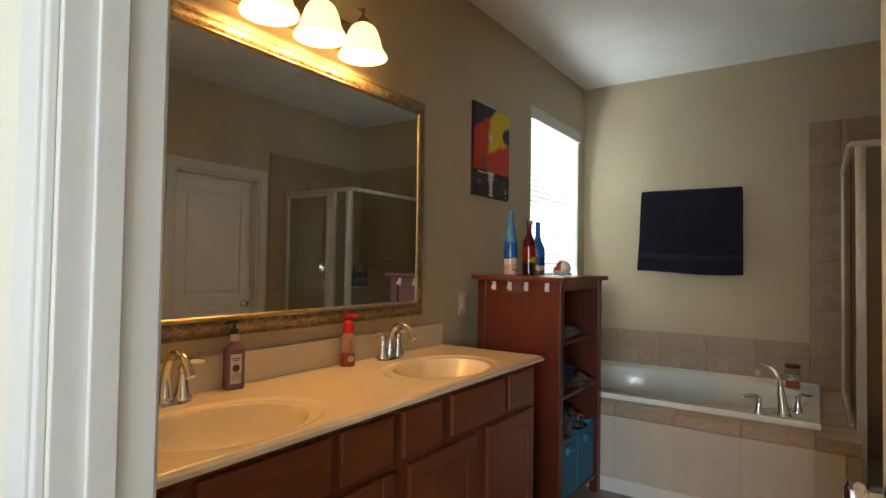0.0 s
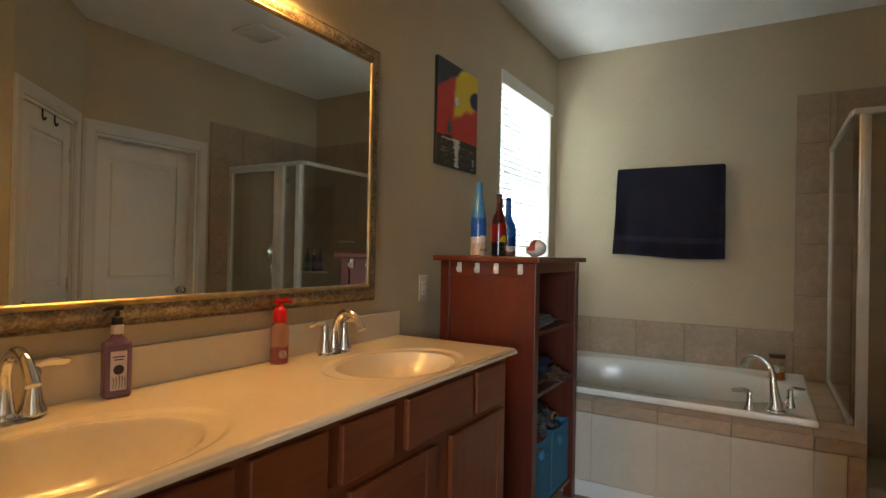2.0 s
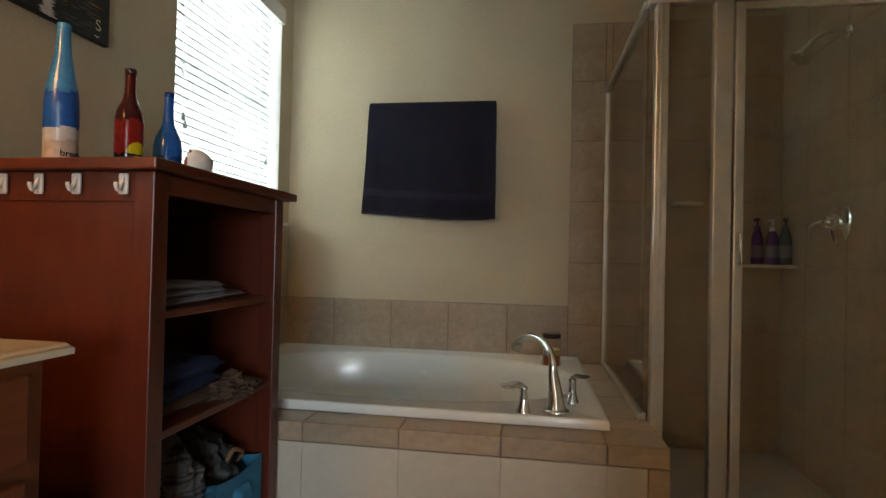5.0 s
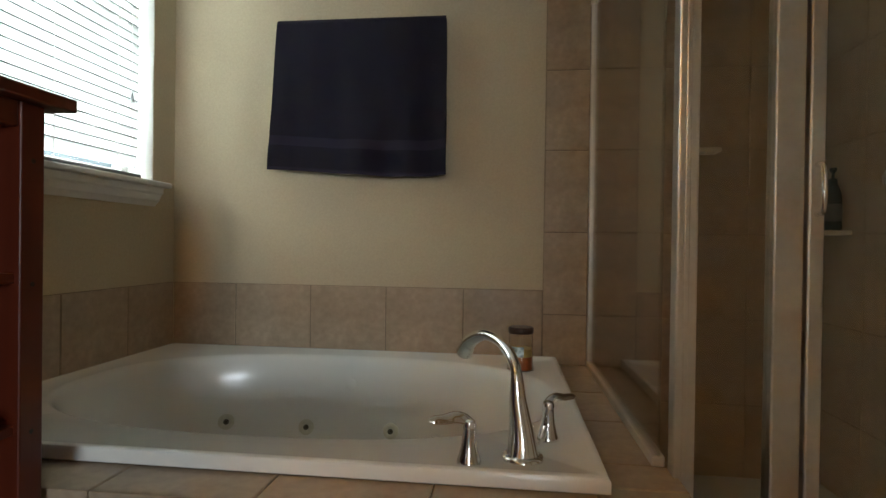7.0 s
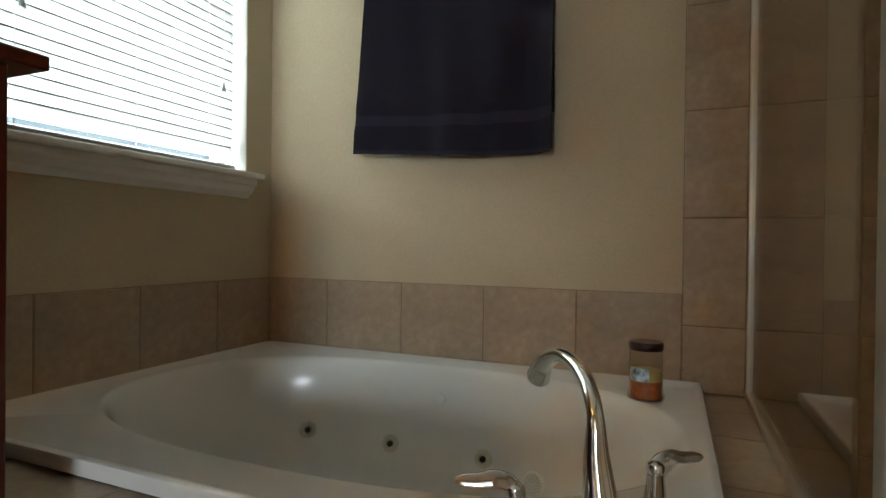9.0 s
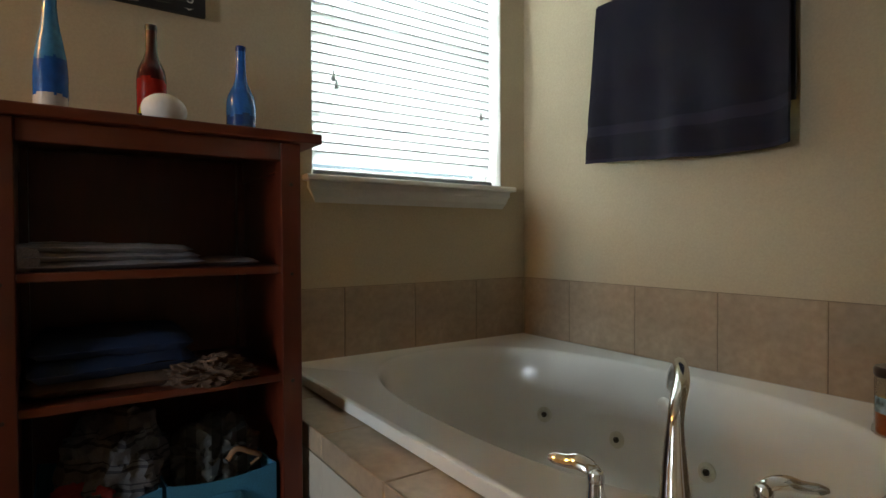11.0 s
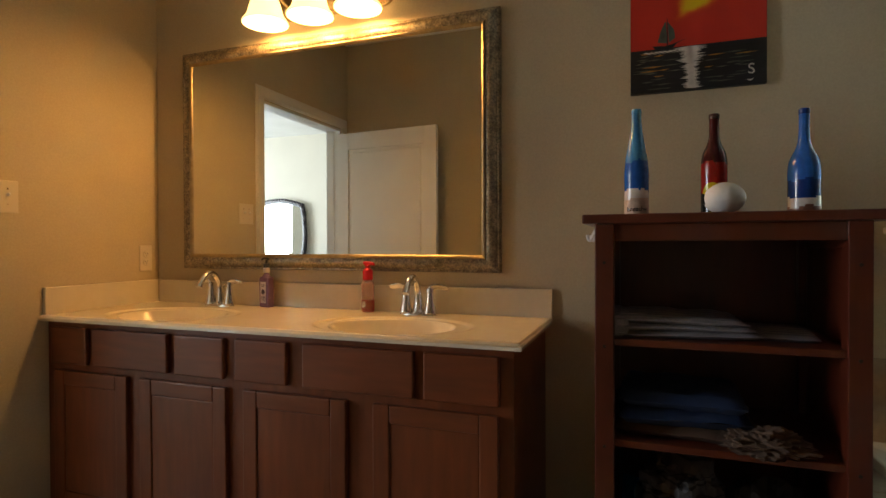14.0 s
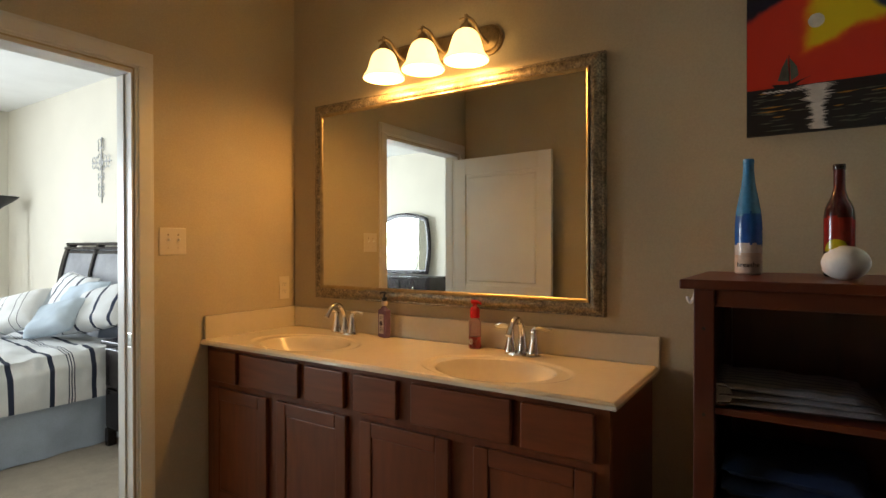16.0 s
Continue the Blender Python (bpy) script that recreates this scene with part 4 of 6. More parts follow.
wall_plate("light_switch", "ivory double toggle switch plate on the tan wall", pose(-1.012, SY, 1.320), 2, "toggle")
wall_plate("wall_outlet", "ivory duplex outlet above the side splash", pose(-1.660, SY, 1.066), 1, "outlet")
wall_plate("wall_outlet", "white ground-fault outlet beside the open shelf", pose(WX, 2.940, 1.046, 0, 0, -90), 1, "gfci")

# ---- open shelf unit and what stands in it ----
S = thing("shelf_unit", "tall red-stained wooden open shelf unit between vanity and tub", "shelf unit", (0, 0, 0))
_a, _b2, _f, _r = 2.928, 3.553, -1.154, -1.632
part("top_board", box(-1.659, -1.129, 2.897, 3.602, 1.184, 1.209, 0.004), MAHOG_H, S)
for _x in (_f - 0.05, _r):
    for _y in (_a, _b2 - 0.05):
        part("post", box(_x, _x + 0.05, _y, _y + 0.05, FZ, 1.184, 0.003), MAHOG, S)
for _y in (_a + 0.012, _b2 - 0.030):
    part("side_panel", box(_r + 0.05, _f - 0.05, _y, _y + 0.018, FZ + 0.06, 1.184), MAHOG, S)
    part("side_rail", box(_r + 0.05, _f - 0.05, _y - 0.006, _y + 0.022, 1.118, 1.184, 0.002), MAHOG_H, S)
part("front_rail", box(_f - 0.028, _f - 0.006, _a + 0.05, _b2 - 0.05, 1.138, 1.184, 0.003), MAHOG_H, S)
part("back_panel", box(_r + 0.012, _r + 0.02, _a + 0.05, _b2 - 0.05, FZ + 0.05, 1.184), MAHOG, S)
for _z in (0.857, 0.584, 0.045):
    part("shelf_board", box(_r + 0.02, _f - 0.012, _a + 0.03, _b2 - 0.03, _z, _z + 0.019, 0.003), MAHOG_H, S)
for _y in (_a + 0.025, _b2 - 0.025):
    for _z in (0.585, 0.855, 1.08):
        _h = lathe([(0.0045, 0.0), (0.0045, 0.0008), (0, 0.0008)], 10)
        _h.transform(pose(_f, _y, _z, 0, 90, 0))
        part("peg_hole", _h, BLACK, S)

HOOKW = material("white_adhesive_hook", (0.66, 0.64, 0.62), 0.3, bump=0.02)
_hk = thing("adhesive_hook", "small white adhesive hook stuck to the shelf unit's side", "hook", (-1.530, _a, 1.156), 0, "hooks on the shelf unit")
part("hook_base", box(-0.011, 0.011, -0.004, 0, -0.024, 0.022, 0.004, seg=3), HOOKW, _hk)
part("hook_prong", tube(bent([(0, -0.003, 0.012), (0, -0.010, -0.004), (0, -0.018, -0.016), (0, -0.024, -0.008), (0, -0.025, 0.0)], 4), 0.0045, 10), HOOKW, _hk, smooth=True)
for _x in (-1.437, -1.342, -1.226):
    copy_thing(_hk, pose(_x, _a, 1.156))


def soft_slab(w, d, h, seed, lump=0.006, cell=0.02):
    """A folded cloth: a rounded slab with soft, uneven faces; w along y, d along x."""
    bm = bmesh.new()
    nu, nv = max(4, int(w / cell)), max(4, int(d / cell))
    for side in (0, 1):
        g = []
        for i in range(nv + 1):
            row = []
            for j in range(nu + 1):
                u, v = j / nu * 2 - 1, i / nv * 2 - 1
                e = max(0.0, 1 - max(abs(u) ** 10, abs(v) ** 10)) ** 0.5
                n = noise.noise(Vector((u * w * 9, v * d * 9, seed + side * 3.1))) * lump
                z = (h / 2 + n) * e * (1 if side else -1) + h / 2 + (n * 0.5)
                k = 1 + 0.03 * noise.noise(Vector((u * 3, v * 3, seed + 9)))
                row.append(bm.verts.new((v * d / 2 * k, u * w / 2 * k, max(0.0, z))))
            g.append(row)
        for i in range(nv):
            for j in range(nu):
                q = (g[i][j], g[i][j + 1], g[i + 1][j + 1], g[i + 1][j])
                bm.faces.new(q if side == 0 else q[::-1])
    bmesh.ops.remove_doubles(bm, verts=bm.verts, dist=0.0015)
    bmesh.ops.recalc_face_normals(bm, faces=bm.faces)
    return bm


def crumple(rx, ry, rz, seed, amp=0.35, freq=3.0, sub=4):
    """A heap of crumpled cloth."""
    bm = bmesh.new()
    bmesh.ops.create_icosphere(bm, subdivisions=sub, radius=1)
    for v in bm.verts:
        p = v.co.copy()
        q = p * freq + Vector((0, seed, 0)) + 0.5 * noise.noise_vector(p * 2.0 + Vector((seed, 0, 0)))
        n = noise.fractal(p * freq * 0.6 + Vector((seed, 0, 0)), 0.8, 2.2, 4) + 0.7 * (0.45 - abs(noise.noise(q))) + 0.35 * (0.4 - abs(noise.noise(q * 2.3)))
        k = 1 + amp * n * 0.6
        v.co = Vector((p.x * rx * k, p.y * ry * k, max(-0.25, p.z) * rz * k))
    return bm


def stripe_material(name, base, dark, axis, stops, period, rough=0.9, bump=0.6):
    """Cloth with woven stripes; stops: (from, to) shares of the period."""
    m = material(name, base, rough, scale=9, vary=0.06, grain=0.1, bump=bump, fine=260)
    n, k = m.node_tree.nodes, m.node_tree.links.new
    b = n["Principled BSDF"]
    src = b.inputs["Base Color"].links[0].from_socket
    co, sep = n.new("ShaderNodeTexCoord"), n.new("ShaderNodeSeparateXYZ")
    k(co.outputs["Object"], sep.inputs[0])
    f = math_node(n, k, "FRACT", math_node(n, k, "DIVIDE", sep.outputs[axis], period), 0)
    total = None
    for p, q in stops:
        s = math_node(n, k, "MULTIPLY", math_node(n, k, "GREATER_THAN", f, p), math_node(n, k, "LESS_THAN", f, q))
        total = s if total is None else math_node(n, k, "ADD", total, s)
    mx = n.new("ShaderNodeMix")
    mx.data_type = "RGBA"
    k(total, mx.inputs[0])
    k(src, mx.inputs[6])
    mx.inputs[7].default_value = (*dark, 1)
    k(mx.outputs[2], b.inputs["Base Color"])
    return m


GREYTOWEL = stripe_material("grey_white_towel", (0.28, 0.27, 0.29), (0.16, 0.16, 0.185), "X", ((0.0, 0.35),), 0.035)
BLUETOWEL = material("dark_blue_towel", (0.010, 0.028, 0.09), 0.95, scale=12, vary=0.2, bump=1.0, fine=300)
BROWNTOWEL = material("brown_towel", (0.105, 0.06, 0.036), 0.95, scale=12, vary=0.15, bump=1.0, fine=300)
CLOTHS = stripe_material("grey_striped_cloth", (0.085, 0.085, 0.09), (0.022, 0.022, 0.028), "Z", ((0.0, 0.14), (0.3, 0.36)), 0.05)
CLOTHG = stripe_material("pale_camouflage_cloth", (0.07, 0.078, 0.076), (0.025, 0.03, 0.03), "Y", ((0.0, 0.4),), 0.06)
CLOTHR = material("red_cloth", (0.22, 0.02, 0.02), 0.9, bump=0.8, fine=250)
TANC = material("tan_strap", (0.20, 0.105, 0.05), 0.8)
BIN = material("turquoise_fabric", (0.026, 0.165, 0.29), 0.85, scale=14, vary=0.1, grain=0.1, bump=0.7, fine=350)


def cloth(name, label, category, bm, mat, at, rz=0, group=""):
    ob = tagged(link_mesh(name, bm, mat, True), label, category, group)
    ob.matrix_world = pose(*at, 0, 0, rz)
    return ob


_t = thing("folded_towel", "white and grey striped folded towel on the upper shelf", "towel", (-1.327, 3.155, 0.8762), 3)
for _i, (_w, _h) in enumerate(((0.36, 0.022), (0.34, 0.02), (0.33, 0.02))):
    _l = part("fold", soft_slab(_w, 0.27, _h, 3.3 * _i, 0.004), GREYTOWEL, _t, smooth=True)
    _l.matrix_basis = pose(0, -0.008 * _i, 0.019 * _i, 1.0 - _i * 1.2, 0, 0)
_l = part("rolled_edge", tube([(-0.13, -0.172, 0.031), (0.0, -0.175, 0.031), (0.13, -0.174, 0.030)], 0.029, 18), GREYTOWEL, _t, smooth=True)
cloth("folded_cloth", "thin grey folded cloth on the upper shelf", "cloth", soft_slab(0.14, 0.2, 0.02, 8.8, 0.003), GREYTOWEL, (-1.33, 3.41, 0.8762), -6)
for _i, (_w, _h, _y) in enumerate(((0.36, 0.036, 3.16), (0.33, 0.05, 3.145), (0.32, 0.045, 3.15))):
    cloth("folded_towel", "brown folded towel at the bottom of a stack" if _i == 0 else "dark blue folded towel stacked on the middle shelf", "towel",
          soft_slab(_w, 0.29, _h, 5.7 + 2.1 * _i, 0.008), (BROWNTOWEL, BLUETOWEL, BLUETOWEL)[_i], (-1.345, _y, (0.6032, 0.6350, 0.6810)[_i]), (-3, 4, -2)[_i], "towels stacked on the middle shelf")
cloth("rolled_cloth", "brown and cream crumpled cloth on the middle shelf", "cloth", crumple(0.07, 0.095, 0.036, 2.0, 0.7, 4.5, 5), BROWNTOWEL, (-1.222, 3.345, 0.613))


def fabric_bin(at, w, d, h, group):
    b = thing("fabric_bin", "turquoise fabric storage bin full of clothes on the lowest shelf", "storage bin", at, 0, group)
    def sag(v):
        return -0.014 * (1 - v * v)
    for nm, n, fn in (("front_panel", 12, lambda u: (d / 2, u * w / 2)), ("back_panel", 12, lambda u: (-d / 2, u * w / 2)), ("side_panel", 12, lambda u: (u * d / 2, -w / 2)), ("side_panel", 12, lambda u: (u * d / 2, w / 2))):
        bm = bmesh.new()
        rows = []
        for j in range(9):
            z = j / 8
            row = []
            for i in range(n + 1):
                u = i / n * 2 - 1
                x, y = fn(u)
                k = 1 + 0.02 * math.sin(z * 3.0) * (1 - u * u)
                row.append(bm.verts.new((x * k, y * k, z * h + (sag(u) if j == 8 else 0))))
            rows.append(row)
        for p, q in zip(rows, rows[1:]):
            for i in range(n):
                bm.faces.new((p[i], p[i + 1], q[i + 1], q[i]))
        bmesh.ops.recalc_face_normals(bm, faces=bm.faces)
        bmesh.ops.solidify(bm, geom=bm.faces[:], thickness=0.004)
        part(nm, bm, BIN, b, smooth=True)
    part("base", box(-d / 2, d / 2, -w / 2, w / 2, 0, 0.005), BIN, b)
    part("handle", tube(bent([(d / 2 + 0.003, -0.045, h - 0.085), (d / 2 + 0.012, -0.03, h - 0.062), (d / 2 + 0.014, 0.0, h - 0.058), (d / 2 + 0.012, 0.03, h - 0.062), (d / 2 + 0.003, 0.045, h - 0.085)], 5), 0.016, 10, 0.16), BIN, b, smooth=True)
    return b


fabric_bin((-1.340, 3.112, 0.0645), 0.240, 0.33, 0.315, "turquoise bins")
fabric_bin((-1.340, 3.366, 0.0645), 0.250, 0.33, 0.315, "turquoise bins")
cloth("crumpled_garment", "grey striped crumpled clothes heaped in a bin", "clothes", crumple(0.13, 0.110, 0.145, 4.0, 0.40, 3.2, 5), CLOTHS, (-1.335, 3.150, 0.375), 10)
cloth("red_garment", "red garment tucked into a bin", "clothes", crumple(0.06, 0.080, 0.05, 6.0, 0.5, 4.0, 5), CLOTHR, (-1.240, 3.078, 0.342))
cloth("crumpled_garment", "pale green patterned clothes piled in a bin", "clothes", crumple(0.12, 0.108, 0.105, 9.0, 0.45, 3.6, 5), CLOTHG, (-1.340, 3.372, 0.355), -12)
cloth("tan_strap", "tan looped strap lying on clothes in a bin", "strap", tube(bent([(0, -0.04, 0.0), (0.01, -0.02, 0.03), (0.015, 0.01, 0.02), (0.01, 0.04, 0.0), (0.0, 0.02, -0.02)]), 0.007, 10, 0.6), TANC, (-1.235, 3.425, 0.385))

# painted bottles and the egg on the shelf unit
def paint(name, colour, rough=0.22):
    return material(name, colour, rough, scale=25, vary=0.14, grain=0.08, bump=0.15, fine=60)


SKYB, ROYAL, FOAM, SAND = paint("sky_blue_paint", (0.05, 0.22, 0.45)), paint("royal_blue_paint", (0.012, 0.09, 0.36)), paint("foam_white_paint", (0.55, 0.52, 0.50)), paint("sand_paint", (0.46, 0.35, 0.27), 0.6)
DRED, RED, YEL, BLK = paint("dark_red_paint", (0.075, 0.008, 0.008), 0.12), paint("red_paint", (0.30, 0.012, 0.008), 0.15), paint("yellow_paint", (0.62, 0.46, 0.012)), paint("black_paint", (0.008, 0.008, 0.009), 0.15)
BLUE2, NAVY2, BROWN = paint("bright_blue_paint", (0.018, 0.12, 0.46), 0.14), paint("deep_blue_paint", (0.006, 0.04, 0.20), 0.16), paint("brown_paint", (0.14, 0.05, 0.03), 0.4)
BOTTLEGLASS = material("dark_bottle_glass", (0.05, 0.02, 0.02), 0.05, bump=0, Transmission_Weight=0.3)


def painted_bottle(label, at, rz, prof, bands, rim, group="painted bottles"):
    t = thing("painted_bottle", label, "bottle", at, rz, group)
    fine = []
    for (r0, h0), (r1, h1) in zip(prof, prof[1:]):
        k = max(1, int(abs(h1 - h0) / 0.006))
        fine += [(r0 + (r1 - r0) * i / k, h0 + (h1 - h0) * i / k) for i in range(k)]
    fine.append(prof[-1])
    # soften the profile
    rr = [r for r, _ in fine]
    for _ in range(3):
        rr = [rr[0], rr[1], *[(rr[i - 1] + 2 * rr[i] + rr[i + 1]) / 4 for i in range(2, len(rr) - 2)], rr[-2], rr[-1]]
    bm = lathe([(r, h) for r, (_, h) in zip(rr, fine)], 36)
    rg = random.Random(int(at[1] * 1000))
    wob = [rg.uniform(0, 6.28) for _ in bands]
    for f in bm.faces:
        c = f.calc_center_median()
        a = math.atan2(c.y, c.x)
        for i, (top, _) in enumerate(bands):
            if c.z <= top + 0.004 * math.sin(2 * a + wob[i]) + 0.002 * math.sin(5 * a + wob[i] * 2) or i == len(bands) - 1:
                f.material_index = i
                break
    part("painted_body", bm, [m for _, m in bands], t, smooth=True)
    h = prof[-1][1]
    b = lathe([(0.0145, h - 0.016), (0.0155, h - 0.014), (0.0155, h - 0.004), (0.0145, h), (0.010, h), (0.010, h - 0.01), (0, h - 0.01)], 24)
    part("rim", b, rim, t, smooth=True)
    return t


_hock = [(0.030, 0.0), (0.0370, 0.005), (0.0375, 0.15), (0.034, 0.19), (0.026, 0.235), (0.0185, 0.275), (0.0150, 0.315), (0.0145, 0.350)]
_bord = [(0.032, 0.0), (0.0370, 0.005), (0.0375, 0.165), (0.034, 0.195), (0.022, 0.220), (0.0150, 0.238), (0.0140, 0.28), (0.0140, 0.316)]
_burg = [(0.037, 0.0), (0.0435, 0.006), (0.0440, 0.140), (0.040, 0.172), (0.025, 0.200), (0.0165, 0.225), (0.0145, 0.27), (0.0142, 0.325)]
_bt = painted_bottle("tall glass bottle painted as blue sky, sea and sand, lettered breathe", (-1.488, 3.032, 1.2092), 0, _hock, [(0.062, SAND), (0.092, FOAM), (0.182, ROYAL), (0.5, SKYB)], SKYB)
_tx = text("lettering", "breathe", 0.0215, Matrix.Identity(4), BLK, _bt, "black hand lettering")
for _v in _tx.data.vertices:
    _xx, _yy, _zz = _v.co
    _an = _xx / 0.0377 + 0.05
    _v.co = ((0.0379 + _zz) * math.cos(_an), (0.0379 + _zz) * math.sin(_an), _yy + 0.030)
_bt = painted_bottle("wine bottle painted with a dark red sunset and yellow sun", (-1.485, 3.256, 1.2092), 0, _bord, [(0.072, BLK), (0.120, RED), (0.165, RED), (0.5, DRED)], BOTTLEGLASS)
_bm = bmesh.new()
_rows = []
for _i in range(9):
    _rw = []
    _rad = 0.031 * _i / 8
    for _j in range(13):
        _ph = math.pi * _j / 12
        _an = _rad * math.cos(_ph) / 0.0378 - 0.25
        _rw.append(_bm.verts.new((0.0381 * math.cos(_an), 0.0381 * math.sin(_an), 0.071 + _rad * math.sin(_ph) * 1.1)))
    _rows.append(_rw)
for _p, _q in zip(_rows, _rows[1:]):
    for _j in range(12):
        _bm.faces.new((_p[_j], _q[_j], _q[_j + 1], _p[_j + 1]))
bmesh.ops.remove_doubles(_bm, verts=_bm.verts, dist=1e-5)
bmesh.ops.recalc_face_normals(_bm, faces=_bm.faces)
part("painted_sun", _bm, YEL, _bt, "yellow painted sun", True)
for _i in range(7):
    _an = -0.25 + 0.12 * math.sin(_i * 2.1)
    part("sun_glint", tube([(0.038 * math.cos(_an - 0.35 + 0.03 * _i), 0.038 * math.sin(_an - 0.35 + 0.03 * _i), 0.064 - 0.008 * _i), (0.0385 * math.cos(_an), 0.0385 * math.sin(_an), 0.065 - 0.008 * _i), (0.038 * math.cos(_an + 0.35 - 0.03 * _i), 0.038 * math.sin(_an + 0.35 - 0.03 * _i), 0.064 - 0.008 * _i)], [0.0004, 0.0012, 0.0004], 6), YEL, _bt)
painted_bottle("blue painted wine bottle with a white wave and brown shore", (-1.545, 3.507, 1.2092), 0, _burg, [(0.030, BROWN), (0.058, FOAM), (0.110, NAVY2), (0.5, BLUE2)], NAVY2)

EGGS = material("white_eggshell", (0.70, 0.67, 0.62), 0.6, scale=14, vary=0.05, bump=0.2)
EGGI = material("pink_glaze", (0.50, 0.10, 0.075), 0.4, scale=14, vary=0.1)
_bm = bmesh.new()
bmesh.ops.create_uvsphere(_bm, u_segments=40, v_segments=24, radius=1)
_ax = Vector((-0.45, -0.75, 0.45)).normalized()
_cut = []
for _f2 in _bm.faces:
    _c = _f2.calc_center_median().normalized()
    _w3 = Vector((0, 0, 1)).cross(_ax).normalized()
    _s = abs(_c.dot(_w3))
    if _c.dot(_ax) > 0.42 + 0.5 * (0.5 - _s) * (1 if _c.z > 0.1 else 0.2) and _c.z > -0.35 and _c.x < 0.30:
        _cut.append(_f2)
bmesh.ops.delete(_bm, geom=_cut, context="FACES")
_bm.transform(Matrix.Diagonal((0.052, 0.053, 0.043, 1)))
bmesh.ops.solidify(_bm, geom=_bm.faces[:], thickness=0.004)
bmesh.ops.recalc_face_normals(_bm, faces=_bm.faces)
for _f2 in _bm.faces:
    if _f2.normal.dot(_f2.calc_center_median()) < 0:
        _f2.material_index = 1
_e = tagged(link_mesh("egg_pot", _bm, [EGGS, EGGI], True), "white cracked-open ceramic egg, pink inside, on the shelf unit", "ornament")
_e.matrix_world = pose(-1.285, 3.258, 1.2092 + 0.044)

# ---- tub ----
T = thing("bathtub", "white acrylic drop-in whirlpool tub set in a tiled deck", "bathtub", (0, 0, 0))
TX0, TX1, TY0, TY1, TZ = -1.735, -0.088, 3.690, 4.850, 0.497
_cx, _cy, _rx, _ry = -0.895, 4.280, 0.742, 0.452
_ang = sorted({*[2 * math.pi * i / 144 for i in range(144)], *[math.atan2(y - _cy, x - _cx) % (2 * math.pi) for x in (TX0, TX1) for y in (TY0, TY1)]})


def to_rect(a, inset=0.0):
    c, s = math.cos(a), math.sin(a)
    k = min(((TX1 if c > 0 else TX0) - _cx - (inset if c > 0 else -inset)) / c if abs(c) > 1e-9 else 9, ((TY1 if s > 0 else TY0) - _cy - (inset if s > 0 else -inset)) / s if abs(s) > 1e-9 else 9)
    return _cx + k * c, _cy + k * s


def to_oval(a, k):
    c, s = math.cos(a), math.sin(a)
    e = 2.5
    r = (abs(c / _rx) ** e + abs(s / _ry) ** e) ** (-1 / e)
    return _cx + k * r * c, _cy + k * r * s


_bm = bmesh.new()
_rows = []
for _ins, _z in ((0.006, 0.462), (0.0, 0.466), (0.0, TZ - 0.008), (0.003, TZ - 0.002), (0.009, TZ), (0.022, TZ - 0.001), (0.028, TZ - 0.005)):
    _rows.append([(*to_rect(a, _ins), _z) for a in _ang])
for _k, _z in ((1.025, TZ - 0.005), (1.012, TZ - 0.008), (0.995, TZ - 0.018), (0.975, TZ - 0.045), (0.955, TZ - 0.10), (0.93, TZ - 0.19), (0.90, TZ - 0.28), (0.86, TZ - 0.36), (0.79, TZ - 0.415), (0.68, TZ - 0.435), (0.40, TZ - 0.44), (0.12, TZ - 0.441)):
    _rows.append([(*to_oval(a, _k), _z) for a in _ang])
_rows = [[_bm.verts.new(p) for p in r] for r in _rows]
for _p, _q in zip(_rows, _rows[1:]):
    for _i in range(len(_ang)):
        _bm.faces.new((_p[_i], _p[(_i + 1) % len(_ang)], _q[(_i + 1) % len(_ang)], _q[_i]))
_bm.faces.new(_rows[-1])
bmesh.ops.recalc_face_normals(_bm, faces=_bm.faces)
part("basin", _bm, ACRYLIC, T, smooth=True)
JETW = material("jet_ring", (0.58, 0.57, 0.47), 0.3)
JETD = material("jet_bore", (0.06, 0.05, 0.03), 0.4)


def on_basin(a, z):
    zs = [TZ - 0.045, TZ - 0.10, TZ - 0.19, TZ - 0.28, TZ - 0.36]
    ks = [0.975, 0.955, 0.93, 0.90, 0.86]
    k = float(np.interp(-z, [-q for q in zs], ks))
    p = Vector((*to_oval(a, k), z))
    q = Vector((*to_oval(a + 0.02, k), z))
    r = Vector((*to_oval(a, k - 0.01), z - 0.03))
    n = (q - p).cross(r - p).normalized()
    if n.dot(Vector((_cx, _cy, z + 0.1)) - p) < 0:
        n = -n
    return Matrix.Translation(p) @ n.to_track_quat("Z", "Y").to_matrix().to_4x4()


for _jx, _jz in ((-1.359, 0.244), (-1.060, 0.218), (-0.726, 0.219)):
    _m = on_basin(min((math.pi * i / 400 for i in range(40, 360)), key=lambda a: abs(on_basin(a, _jz).translation.x - _jx)), _jz)
    _b = lathe([(0.030, -0.002), (0.030, 0.003), (0.026, 0.006), (0.016, 0.006), (0.014, 0.003), (0.0, 0.003)], 24); _b.transform(_m)
    _jj = part("jet", _b, JETW, T, "cream whirlpool jet", True)
    _b = lathe([(0.010, 0.003), (0.010, 0.009), (0.006, 0.010), (0.005, 0.004), (0, 0.004)], 16); _b.transform(_m)
    part("jet_bore", _b, JETD, _jj, "dark jet bore", True)
_m = on_basin(min((math.pi * i / 400 for i in range(20, 360)), key=lambda a: abs(on_basin(a, 0.185).translation.x + 0.55)), 0.185)
_b = lathe([(0.036, -0.002), (0.036, 0.004), (0.032, 0.008), (0.0, 0.009)], 28); _b.transform(_m)
_sg = part("suction_grille", _b, ACRYLIC, T, "white perforated suction cover", True)
_b = bmesh.new()
